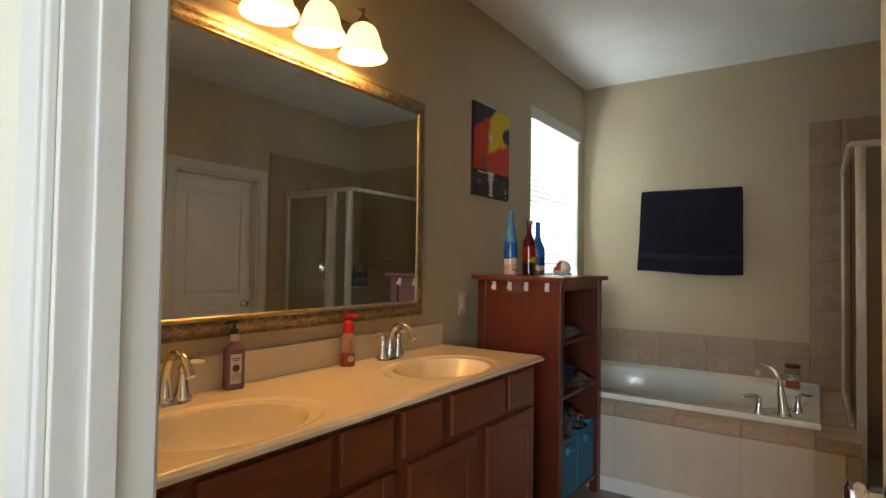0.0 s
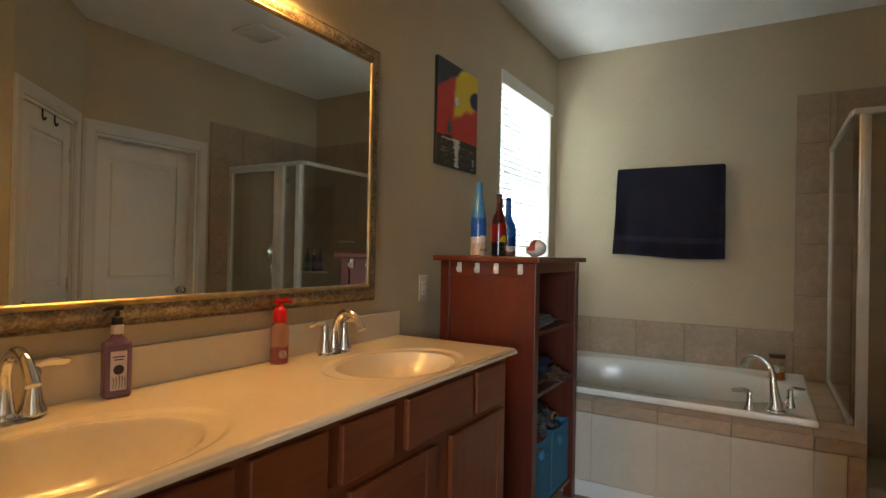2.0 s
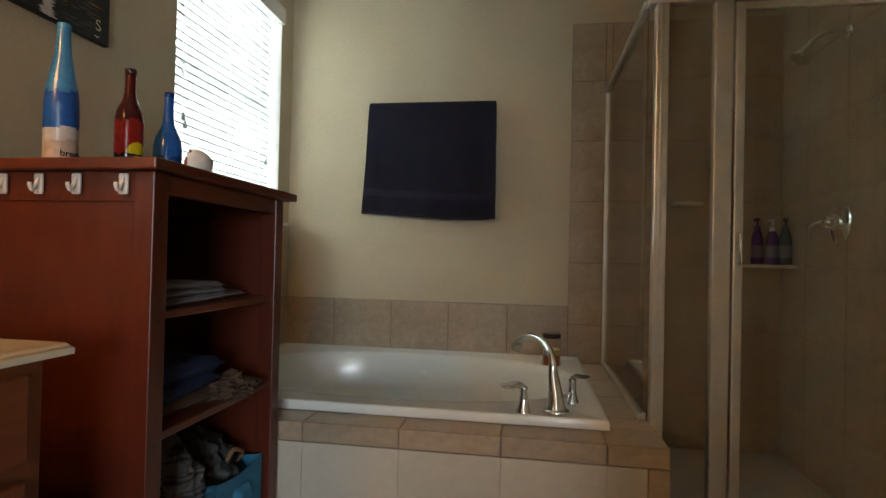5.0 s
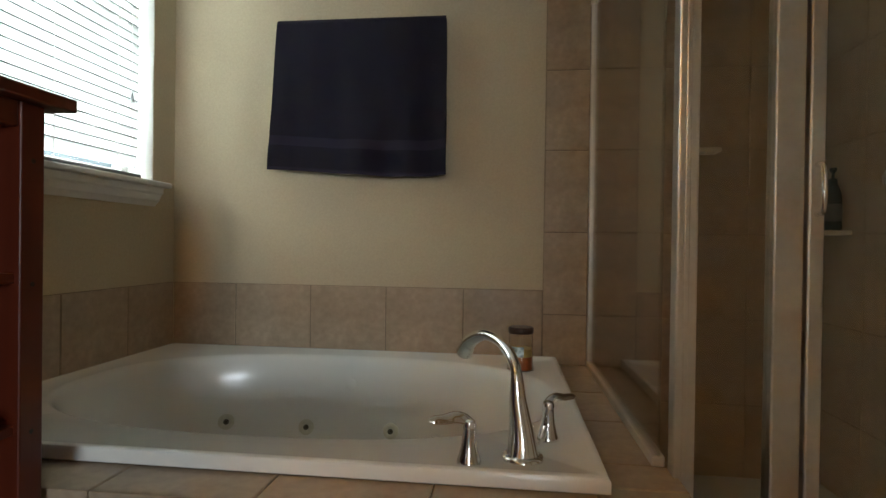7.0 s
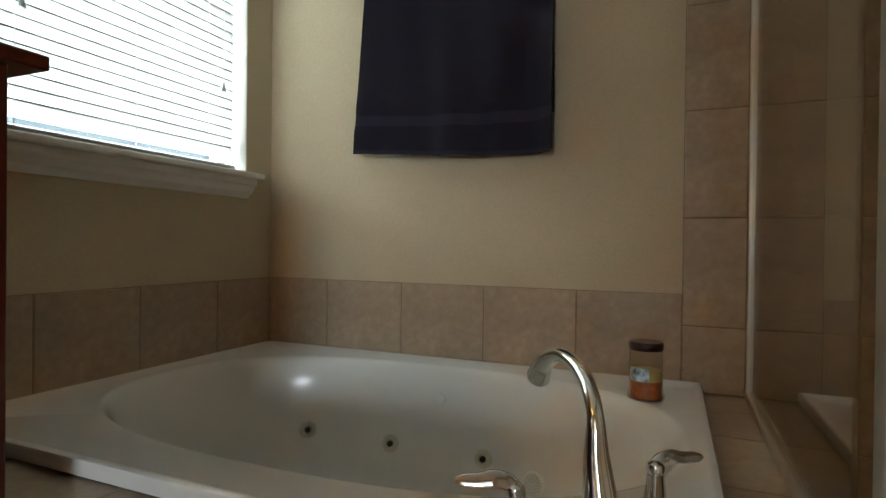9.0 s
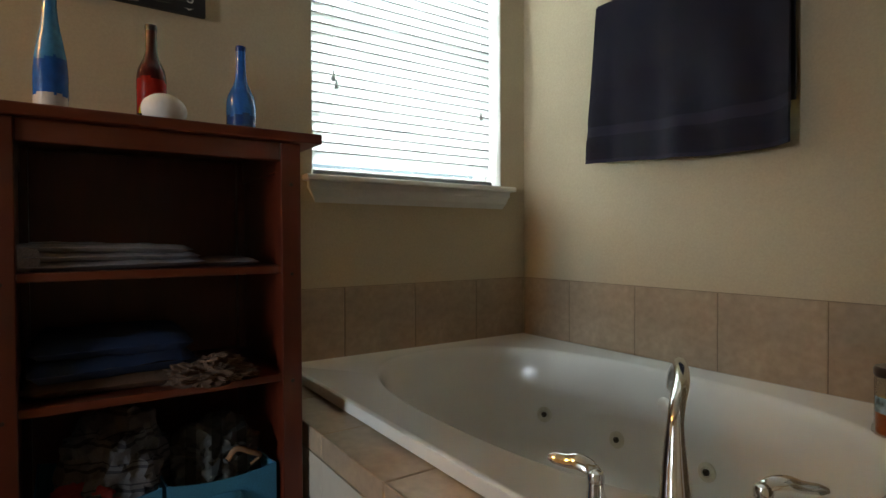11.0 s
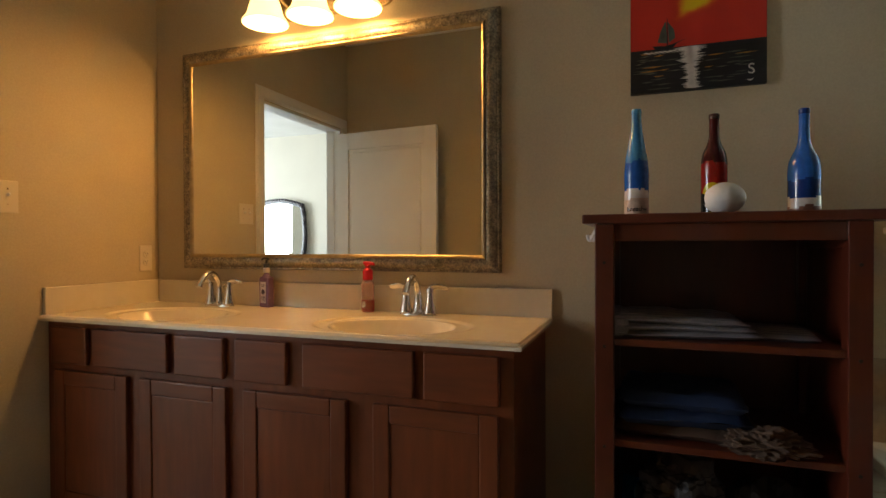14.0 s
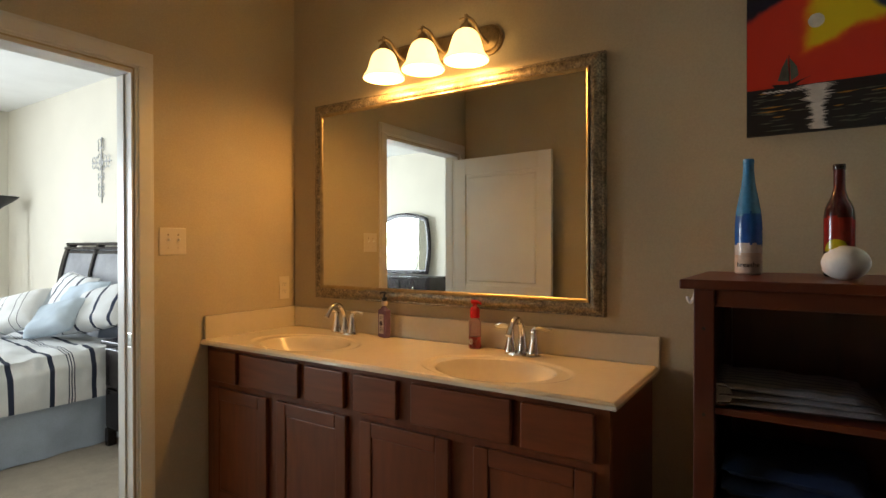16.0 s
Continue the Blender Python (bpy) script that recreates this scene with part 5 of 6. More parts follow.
for _r, _n2 in ((0.008, 6), (0.016, 12), (0.024, 18)):
    for _i in range(_n2):
        bmesh.ops.create_circle(_b, cap_ends=True, radius=0.0016, segments=6, matrix=Matrix.Translation((_r * math.cos(6.2832 * _i / _n2), _r * math.sin(6.2832 * _i / _n2), 0.0094)))
_b.transform(_m)
part("perforation", _b, JETD, _sg)
_m = on_basin(min((math.pi * i / 400 for i in range(20, 360)), key=lambda a: abs(on_basin(a, 0.385).translation.x + 0.89)), 0.385)
_b = lathe([(0.022, -0.002), (0.022, 0.003), (0.018, 0.006), (0.0, 0.007)], 24); _b.transform(_m)
part("air_cover", _b, ACRYLIC, T, "white round air cover", True)
_m = on_basin(math.atan2(-0.26, 0.60), 0.40)
_b = lathe([(0.030, -0.002), (0.030, 0.004), (0.022, 0.010), (0.0, 0.011)], 24); _b.transform(_m)
part("overflow_plate", _b, CHROME, T, "chrome overflow plate", True)



def lathe_to(x, y, profile, seg):
    b = lathe(profile, seg)
    b.transform(pose(x, y, 0))
    return b


TF = thing("tub_faucet", "chrome swan-neck tub spout with two lever handles on the rim", "faucet", (0, 0, TZ - 0.004))
_bx, _by = -0.253, 3.775
_dx, _dy = -0.53, 0.90
_run = bent([(_bx, _by, 0), (_bx - 0.003, _by + 0.004, 0.05), (_bx - 0.012, _by + 0.016, 0.12), (_bx - 0.018, _by + 0.028, 0.185), (_bx + _dx * 0.085, _by + _dy * 0.095, 0.222), (_bx + _dx * 0.165, _by + _dy * 0.165, 0.232), (_bx + _dx * 0.235, _by + _dy * 0.225, 0.208), (_bx + _dx * 0.270, _by + _dy * 0.258, 0.172)], 7)
_k = len(_run)
part("spout", tube(_run, [0.0385 - 0.0265 * min(1, (i / (_k * 0.40)) ** 0.75) + 0.0105 * max(0, (i - _k * 0.68) / (_k * 0.32)) for i in range(_k)], 26), CHROME, TF, smooth=True)
part("spout_foot", lathe_to(_bx, _by, [(0.044, 0.0), (0.044, 0.005), (0.041, 0.009), (0.036, 0.012)], 30), CHROME, TF, smooth=True)
part("diverter_lever", tube(bent([(_bx + 0.034, _by + 0.030, 0.018), (_bx + 0.044, _by + 0.040, 0.034), (_bx + 0.050, _by + 0.046, 0.056)], 6), [0.004] * 4 + [0.0085] * 5 + [0.0095] * 4, 12, 0.5), CHROME, TF, "small oval diverter pull", True)
for (_hx, _hy), _sw in (((-0.363, 3.735), 196), ((-0.192, 3.898), 38)):
    _b, _l = lever(pose(_hx, _hy, 0) @ Matrix.Scale(0.90, 4), _sw, 0.092)
    _h = part("handle_body", _b, CHROME, TF, smooth=True)
    part("lever", _l, CHROME, _h, smooth=True)

J = thing("candle_jar", "glass jar candle with amber wax and a dark lid", "candle", (-0.237, 4.612, TZ - 0.005), 20)
AMBER = material("amber_wax", (0.42, 0.12, 0.035), 0.35, scale=20, vary=0.35, grain=0.1)
JGLASS = glass_material("jar_glass", (0.93, 0.92, 0.88), 0.02)
part("wax", lathe([(0, 0.004), (0.041, 0.004), (0.041, 0.050), (0, 0.050)], 28), AMBER, J, "amber wax", True)
part("upper_wax", lathe([(0, 0.0502), (0.041, 0.0502), (0.041, 0.078), (0, 0.072)], 28), material("yellow_wax", (0.55, 0.45, 0.20), 0.5), J, "yellow upper wax", True)
part("jar", lathe([(0, 0), (0.046, 0), (0.049, 0.004), (0.048, 0.012), (0.0435, 0.026), (0.0435, 0.128), (0.040, 0.134), (0, 0.134)], 30), JGLASS, J, "clear glass jar", True)
part("lid", lathe([(0, 0.133), (0.044, 0.133), (0.0455, 0.137), (0.0455, 0.150), (0.042, 0.155), (0, 0.155)], 28), material("dark_brown_lid", (0.035, 0.016, 0.012), 0.3), J, "dark brown lid", True)
_b = bmesh.new()
_gr = [[_b.verts.new((0.0440 * math.cos(a), 0.0440 * math.sin(a), z)) for a in [math.radians(-165 + 68 * i / 14) for i in range(15)]] for z in (0.052, 0.088)]
for _i in range(14):
    _b.faces.new((_gr[0][_i], _gr[0][_i + 1], _gr[1][_i + 1], _gr[1][_i]))
part("label", _b, material("blue_label", (0.30, 0.42, 0.52), 0.5, scale=60, vary=0.7), J, "blue and white picture label")

# ---- towel on its bar ----
TB = thing("towel_bar", "chrome towel bar on the wall above the tub", "towel bar", (0, 0, 0))
part("bar", tube([(-1.17, NY - 0.055, 1.834), (-0.62, NY - 0.055, 1.834)], 0.008, 12), CHROME, TB, smooth=True)
for _x in (-1.165, -0.625):
    _b = lathe([(0.016, 0), (0.016, 0.006), (0.008, 0.012), (0.008, 0.055), (0.008, 0.058), (0, 0.059)], 16)
    _b.transform(pose(_x, NY, 1.834, 90, 0, 0))
    part("bar_post", _b, CHROME, TB, smooth=True)
_b = bmesh.new()
_nu, _nv = 110, 90
_len_f, _len_b = 0.648, 0.52
_g = []
for _i in range(_nv + 1):
    _s = -_len_b + (_len_f + _len_b) * _i / _nv
    _row = []
    for _jn in range(_nu + 1):
        _u = _jn / _nu * 2 - 1
        _dn = max(0.0, abs(_s) - 0.02) / 0.6
        _fold = 0.008 * math.sin(_u * 6.5 + 0.6 + 0.5 * _s) + 0.007 * math.sin(_u * 12 + 2.0 - 1.2 * _s) + 0.016 * noise.noise(Vector((_u * 2.4, _s * 2.2, 1.7))) + 0.010 / (1 + math.exp((_u + 0.80) * 45))
        _wd = 0.346 + 0.006 * min(1.0, abs(_s) / 0.03) + 0.010 * _dn + (0.006 * noise.noise(Vector((_s * 4, _u, 5))))
        _x = -0.896 + _u * _wd + 0.007 * _dn * -1
        _zz = 1.852 - max(0, abs(_s) - 0.02) + 0.004 * noise.noise(Vector((_u * 3, 7, 0)))
        if abs(_s) < 0.02:
            _zz = 1.850 + 0.009 * (1 - (_s / 0.02) ** 2)
        _rag = 0.012 * math.sin(_u * 2.2 + 0.5) * _dn
        _off = 0.012 + 0.003 if _s > 0 else -0.012
        if abs(_s) < 0.02:
            _off = 0.015 * _s / 0.02
        _y = NY - 0.055 - _off - min(1.5, 0.1 + 1.5 * _dn) * (_fold if _s > 0.02 else 0.0) * (1 if _s > 0 else 0) - (0.006 * _dn if _s > 0 else -0.01 * _dn)
        _hem = 0.0016 if (_s > 0 and 0.505 < _s < 0.548) else 0.0
        _row.append(_b.verts.new((_x, min(NY - 0.006, _y + _hem * 2), _zz - _rag)))
    _g.append(_row)
for _i in range(_nv):
    for _jn in range(_nu):
        _q = _b.faces.new((_g[_i][_jn], _g[_i][_jn + 1], _g[_i + 1][_jn + 1], _g[_i + 1][_jn]))
        _s = -_len_b + (_len_f + _len_b) * (_i + 0.5) / _nv
        _q.material_index = 1 if 0.505 < _s < 0.548 or _s > _len_f - 0.012 else 0
bmesh.ops.recalc_face_normals(_b, faces=_b.faces)
bmesh.ops.solidify(_b, geom=_b.faces[:], thickness=0.007)
_tw = tagged(link_mesh("bath_towel", _b, [NAVY, material("navy_woven_band", (0.0068, 0.0058, 0.026), 0.8, scale=20, vary=0.15, grain=0.1, bump=0.5, fine=500, Sheen_Weight=0.05)], True), "dark navy terry bath towel hung over the bar", "towel")

# ---- shower ----
SH = thing("shower_enclosure", "framed clear glass corner shower enclosure with brushed metal bars", "shower", (0, 0, 0))
FY, SX, SZ = 3.825, 0.040, 1.922
part("corner_post", box(SX + 0.018, SX + 0.060, FY - 0.022, FY + 0.022, 0.06, SZ - 0.03, 0.004), ALU, SH)
part("post_bead", box(SX + 0.032, SX + 0.042, FY - 0.026, FY - 0.022, 0.06, SZ - 0.03, 0.0015), ALU, SH)
part("door_post", box(0.247, 0.305, FY - 0.02, FY + 0.02, 0.06, SZ - 0.03, 0.004), ALU, SH)
part("door_stile", box(0.311, 0.343, FY - 0.022, FY + 0.014, 0.075, SZ - 0.036, 0.005), ALU, SH, "bright door stile")
part("door_stile", box(0.862, 0.890, FY - 0.022, FY + 0.014, 0.075, SZ - 0.036, 0.005), ALU, SH)
part("wall_channel", box(0.892, EX - 0.012, FY - 0.02, FY + 0.02, 0.06, SZ - 0.03, 0.003), ALU, SH)
part("header", box(SX - 0.008, EX - 0.012, FY - 0.024, FY + 0.024, SZ - 0.03, SZ, 0.006), ALU, SH)
part("side_header", box(SX - 0.016, SX + 0.016, FY + 0.024, NY - 0.013, SZ - 0.03, SZ, 0.005), ALU, SH)
part("side_wall_channel", box(SX - 0.012, SX + 0.012, NY - 0.038, NY - 0.013, 0.485, SZ - 0.03, 0.003), ALU, SH)
part("side_bottom_track", box(SX - 0.014, SX + 0.014, FY + 0.022, NY - 0.013, 0.463, 0.487, 0.004), ALU, SH)
part("bottom_track", box(SX + 0.060, EX - 0.012, FY - 0.022, FY + 0.022, 0.058, 0.078, 0.004), ALU, SH)
for _n2, _bx4 in (("side_pane", (SX - 0.003, SX + 0.003, FY + 0.022, NY - 0.03, 0.487, SZ - 0.03)), ("fixed_pane", (SX + 0.060, 0.247, FY - 0.003, FY + 0.003, 0.078, SZ - 0.03)), ("door_pane", (0.343, 0.862, FY - 0.006, FY, 0.09, SZ - 0.045))):
    _p = part(_n2, box(*_bx4), PANE, SH, "clear glass pane")
    _p.visible_shadow = False
part("door_rail", box(0.343, 0.862, FY - 0.018, FY + 0.010, SZ - 0.06, SZ - 0.036, 0.004), ALU, SH)
part("door_rail", box(0.343, 0.862, FY - 0.018, FY + 0.010, 0.078, 0.10, 0.004), ALU, SH)
part("door_handle", tube(bent([(0.327, FY - 0.022, 1.01), (0.327, FY - 0.045, 1.02), (0.327, FY - 0.045, 1.10), (0.327, FY - 0.022, 1.11)], 5), 0.006, 10), CHROME, SH, "chrome pull handle", True)

_b = box(0.0625, EX - 0.003, FY - 0.045, NY - 0.003, FZ, 0.055, 0.012, seg=3)
tagged(link_mesh("shower_pan", _b, ACRYLIC, True), "cream acrylic shower pan with a raised curb", "shower pan")
VV = thing("shower_valve", "chrome round shower valve plate with a lever on the tile", "shower valve", (EX - 0.012, 4.322, 1.188))
_b = lathe([(0.088, 0), (0.088, 0.004), (0.080, 0.010), (0.050, 0.016), (0.034, 0.022), (0.030, 0.05), (0.024, 0.062), (0, 0.064)], 40)
_b.transform(pose(0, 0, 0, 0, -90, 0))
part("escutcheon", _b, CHROME, VV, smooth=True)
part("lever", tube(bent([(-0.055, 0, 0.0), (-0.075, 0.0, -0.004), (-0.10, 0.004, -0.012), (-0.115, 0.006, -0.035), (-0.112, 0.006, -0.06)], 5), [0.014] * 6 + [0.011] * 5 + [0.008] * 5 + [0.007] * 5, 12), CHROME, VV, smooth=True)
HD = thing("wall_shower", "chrome shower on a bent wall arm above the valve", "shower", (EX - 0.012, 4.275, 1.952))
_b = lathe([(0.030, 0), (0.030, 0.004), (0.018, 0.010), (0.011, 0.012), (0, 0.012)], 20)
_b.transform(pose(0, 0, 0, 0, -90, 0))
part("flange", _b, CHROME, HD, smooth=True)
part("arm", tube(bent([(-0.01, 0, 0), (-0.06, 0, 0.006), (-0.11, 0, -0.012), (-0.145, 0, -0.045)], 6), 0.0095, 12), CHROME, HD, smooth=True)
_b = lathe([(0.012, 0.03), (0.016, 0.02), (0.016, 0.0), (0.024, -0.02), (0.036, -0.045), (0.040, -0.055), (0.036, -0.060), (0, -0.060)], 26)
_b.transform(pose(-0.15, 0, -0.055, 0, 32, 0))
part("head", _b, CHROME, HD, smooth=True)

SHELFM = material("cream_corner_shelf", (0.60, 0.52, 0.42), 0.3)
_b = bmesh.new()
_pts = [(EX - 0.012, NY - 0.012), (EX - 0.012, NY - 0.19)] + [(EX - 0.012 - 0.19 * math.sin(a) ** 0.8, NY - 0.012 - 0.18 * math.cos(a) ** 0.8) for a in [math.pi / 2 * i / 10 for i in range(1, 10)]] + [(EX - 0.205, NY - 0.012)]
_f2 = _b.faces.new([_b.verts.new((x, y, 0.992)) for x, y in _pts])
_r2 = bmesh.ops.extrude_face_region(_b, geom=[_f2])
bmesh.ops.translate(_b, verts=[v for v in _r2["geom"] if isinstance(v, bmesh.types.BMVert)], vec=(0, 0, 0.016))
bmesh.ops.recalc_face_normals(_b, faces=_b.faces)
tagged(link_mesh("corner_shelf", _b, SHELFM), "cream ceramic corner shelf in the shower", "shelf")
_b = box(0.36, 0.50, NY - 0.095, NY - 0.012, 1.300, 1.318, 0.006, seg=3)
tagged(link_mesh("soap_ledge", _b, SHELFM), "cream ceramic soap ledge on the shower wall", "shelf")


def wash_bottle(label, at, rz, mat, h, w, d, cap, capmat, group="bottles in the shower"):
    t = thing("shampoo_bottle", label, "bottle", at, rz, group)
    part("bottle", lathe([(0.0, 0), (0.9, 0.0), (1.0, 0.01), (1.0, h * 0.62), (0.92, h * 0.78), (0.70, h * 0.92), (0.40, h), (0, h)], 28, d, w), mat, t, smooth=True)
    part("label", lathe([(1.01, h * 0.2), (1.015, h * 0.22), (1.015, h * 0.55), (1.01, h * 0.57)], 28, d, w), material("shower_label", tuple(0.6 * c + 0.10 for c in mat["rgb"]), 0.4), t, "printed label", True)
    if cap == "pump":
        part("pump", lathe([(0.014, h), (0.014, h + 0.02), (0.005, h + 0.023), (0.005, h + 0.045), (0.011, h + 0.047), (0.011, h + 0.06), (0, h + 0.061)], 16), capmat, t, smooth=True)
        part("nozzle", tube([(0, 0, h + 0.053), (-0.018, -0.012, h + 0.053), (-0.028, -0.018, h + 0.048)], 0.005, 8), capmat, t)
    else:
        part("cap", lathe([(0.033, h * 0.9), (0.034, h * 0.92), (0.031, h + 0.004), (0.024, h + 0.016), (0, h + 0.02)], 24), capmat, t, smooth=True)
    return t


def plastic(name, c):
    m = material(name, c, 0.25, bump=0.02)
    m["rgb"] = c
    return m


PUR, DGREEN, WHT = plastic("purple_plastic", (0.085, 0.022, 0.20)), plastic("dark_teal_plastic", (0.05, 0.075, 0.08)), plastic("white_bottle", (0.72, 0.71, 0.70))
wash_bottle("purple shampoo bottle with a purple cap on the corner shelf", (0.770, NY - 0.050, 1.0082), 10, PUR, 0.17, 0.028, 0.028, "pump", PUR)
wash_bottle("purple conditioner bottle with a white pump on the corner shelf", (0.832, NY - 0.072, 1.0082), 0, PUR, 0.165, 0.028, 0.028, "pump", WHT)
wash_bottle("dark teal body-wash bottle with a clear pump on the corner shelf", (0.866, NY - 0.130, 1.0082), 30, DGREEN, 0.165, 0.030, 0.026, "pump", DGREEN)
wash_bottle("white lotion bottle standing on the floor by the shower", (0.128, 3.728, FZ + 0.0002), 0, WHT, 0.255, 0.044, 0.036, "cap", WHT)

# ---- bedroom ----
WOODB = DARKWOOD
COMF = stripe_material("white_comforter_navy_stripes", (0.72, 0.73, 0.74), (0.022, 0.03, 0.06), "X", ((0.02, 0.085), (0.30, 0.315), (0.335, 0.35), (0.37, 0.385), (0.55, 0.61)), 0.46)
SHAM = stripe_material("white_sham_navy_bands", (0.74, 0.75, 0.76), (0.03, 0.04, 0.08), "Y", ((0.12, 0.20), (0.62, 0.70)), 0.30)
PALEB = material("pale_blue_linen", (0.50, 0.58, 0.66), 0.9, bump=0.6, fine=220)
RUFF = material("blue_grey_bed_skirt", (0.38, 0.44, 0.53), 0.9, bump=0.5, fine=200)
WHITEC = stripe_material("white_cushion_zigzag", (0.76, 0.76, 0.75), (0.05, 0.05, 0.06), "Y", ((0.30, 0.33), (0.62, 0.65)), 0.16)
BED = thing("bed", "queen sleigh bed with dark headboard, striped comforter and skirt", "bed", (0, 0, 0))
_n0, _s0 = -0.80, -2.36
_b = bmesh.new()
_cols2 = []
for _i in range(121):
    _x = BX + 0.12 + 2.02 * _i / 120
    _cols2.append([_b.verts.new((_x, _n0 + 0.012 * math.sin(_x * 22) * (1 - z / 0.34), FZ + z)) for z in (0.01, 0.12, 0.24, 0.34)])
for _p, _q in zip(_cols2, _cols2[1:]):
    for _i in range(3):
        _b.faces.new((_p[_i], _q[_i], _q[_i + 1], _p[_i + 1]))
bmesh.ops.recalc_face_normals(_b, faces=_b.faces)
bmesh.ops.solidify(_b, geom=_b.faces[:], thickness=0.004)
part("bed_skirt", _b, RUFF, BED, "blue-grey pleated bed skirt", True)
part("box_base", box(BX + 0.13, 0.12, _s0, _n0 - 0.03, FZ + 0.06, 0.32), RUFF, BED)
part("mattress", box(BX + 0.13, 0.12, _s0, _n0 - 0.03, 0.32, 0.55, 0.04, seg=4), material("mattress_ticking", (0.7, 0.7, 0.68), 0.9), BED)
_b = bmesh.new()
_g = []
for _i in range(101):
    _x = BX + 0.45 + 1.72 * _i / 100
    _row = []
    for _jn in range(61):
        _t2 = _jn / 60
        if _t2 < 0.28:
            _y, _z = _n0 + 0.035, 0.29 + (0.60 - 0.29) * _t2 / 0.28
            _y -= 0.035 * max(0, (_t2 - 0.2) / 0.08)
        else:
            _y, _z = _n0 - (_t2 - 0.28) / 0.72 * 1.56, 0.605 + 0.03 * math.sin((_t2 - 0.28) / 0.72 * math.pi)
        _w4 = noise.noise(Vector((_x * 5, _y * 5, _z * 5))) * 0.024 + noise.noise(Vector((_x * 14, _y * 14, _z * 9))) * 0.011 + (0.35 - abs(noise.noise(Vector((_x * 9 + 3, _y * 7, _z * 4))))) * 0.016
        _row.append(_b.verts.new((_x, _y + (_w4 if _t2 < 0.28 else 0), _z + (_w4 if _t2 >= 0.28 else 0.4 * _w4))))
    _g.append(_row)
for _i in range(100):
    for _jn in range(60):
        _b.faces.new((_g[_i][_jn], _g[_i + 1][_jn], _g[_i + 1][_jn + 1], _g[_i][_jn + 1]))
bmesh.ops.recalc_face_normals(_b, faces=_b.faces)
bmesh.ops.solidify(_b, geom=_b.faces[:], thickness=0.012)
part("comforter", _b, COMF, BED, "white comforter with navy stripes", True)


def headboard_bar(y0, y1, name, lo=0.0, hi=1.0, th=0.022, mat=WOODB):
    prof = [(-1.79, 0.30), (-1.80, 0.60), (-1.82, 0.85), (-1.855, 1.08), (-1.895, 1.24), (-1.925, 1.315)]
    run = bent([(x, 0, z) for x, z in prof], 5)
    k = len(run)
    run = run[int(lo * (k - 1)): int(hi * (k - 1)) + 1]
    bm = bmesh.new()
    rows = []
    for p in run:
        rows.append([bm.verts.new((p.x + dx, y, p.z)) for dx, y in ((th, y0), (th, y1), (-th, y1), (-th, y0))])
    for a, b in zip(rows, rows[1:]):
        for i in range(4):
            bm.faces.new((a[i], a[(i + 1) % 4], b[(i + 1) % 4], b[i]))
    bm.faces.new(rows[0]); bm.faces.new(rows[-1])
    bmesh.ops.recalc_face_normals(bm, faces=bm.faces)
    return part(name, bm, mat, BED, smooth=True)


# Pale base colour paints the window's glare into the dark, glossy panels.
PANELM = material("glossy_dark_panel_glare", (0.34, 0.35, 0.38), 0.2, scale=4, vary=0.2, bump=0.02)
for _y in (-2.45, -1.90, -1.28, -0.74):
    headboard_bar(_y, _y + (0.06 if _y in (-2.45, -0.74) else 0.035), "headboard_post", 0, 1, 0.03)
for _y0b, _y1b in ((-2.39, -1.90), (-1.865, -1.28), (-1.245, -0.74)):
    headboard_bar(_y0b, _y1b, "headboard_panel", 0.05, 0.93, 0.010, PANELM)
part("headboard_cap", box(-1.965, -1.885, -2.46, -0.67, 1.305, 1.332, 0.010, seg=3), WOODB, BED)
part("headboard_rail", box(-1.945, -1.875, -2.45, -0.68, 1.235, 1.262, 0.006), WOODB, BED)
part("headboard_rail", box(-1.935, -1.865, -2.45, -0.68, 1.270, 1.292, 0.006), WOODB, BED)


def pillow(name, label, at, w, h, d, mat, rx, rz, roll=0, group="pillows on the bed"):
    bm = bmesh.new()
    n = 22
    g2 = []
    for side in (1, -1):
        g = []
        for i in range(n + 1):
            row = []
            for j in range(n + 1):
                u, v = j / n * 2 - 1, i / n * 2 - 1
                e = max(0.0, (1 - u ** 4) * (1 - v ** 4)) ** 0.45
                pull = 1 - 0.07 * (1 - abs(u * v)) * max(abs(u), abs(v)) ** 2
                row.append(bm.verts.new((side * d / 2 * e * (1 + 0.15 * noise.noise(Vector((u * 3, v * 3, at[0] * 7 + side)))), u * w / 2 * pull, v * h / 2 * pull)))
            g.append(row)
        for i in range(n):
            for j in range(n):
                bm.faces.new((g[i][j], g[i][j + 1], g[i + 1][j + 1], g[i + 1][j]))
    bmesh.ops.remove_doubles(bm, verts=bm.verts, dist=0.0005)
    bmesh.ops.recalc_face_normals(bm, faces=bm.faces)
    ob = tagged(link_mesh(name, bm, mat, True), label, "pillow", group)
    ob.matrix_world = Matrix.Translation(at) @ Euler((radians(roll), radians(rx), radians(rz))).to_matrix().to_4x4()
    return ob


pillow("pillow", "white pillow with navy bands against the headboard", (-1.56, -1.10, 0.85), 0.52, 0.38, 0.16, SHAM, -40, 8, 14)
pillow("pillow", "white pillow with navy bands against the headboard", (-1.60, -1.72, 0.88), 0.62, 0.44, 0.17, SHAM, -32, -4, -4)
pillow("pillow", "slate blue pillow behind the white ones", (-1.68, -0.93, 0.80), 0.50, 0.38, 0.14, material("slate_linen", (0.12, 0.14, 0.18), 0.9), -34, 0, 6)
pillow("pillow", "pale blue pillow behind the cushions", (-1.56, -1.45, 0.86), 0.50, 0.38, 0.14, PALEB, -34, 2, 4)
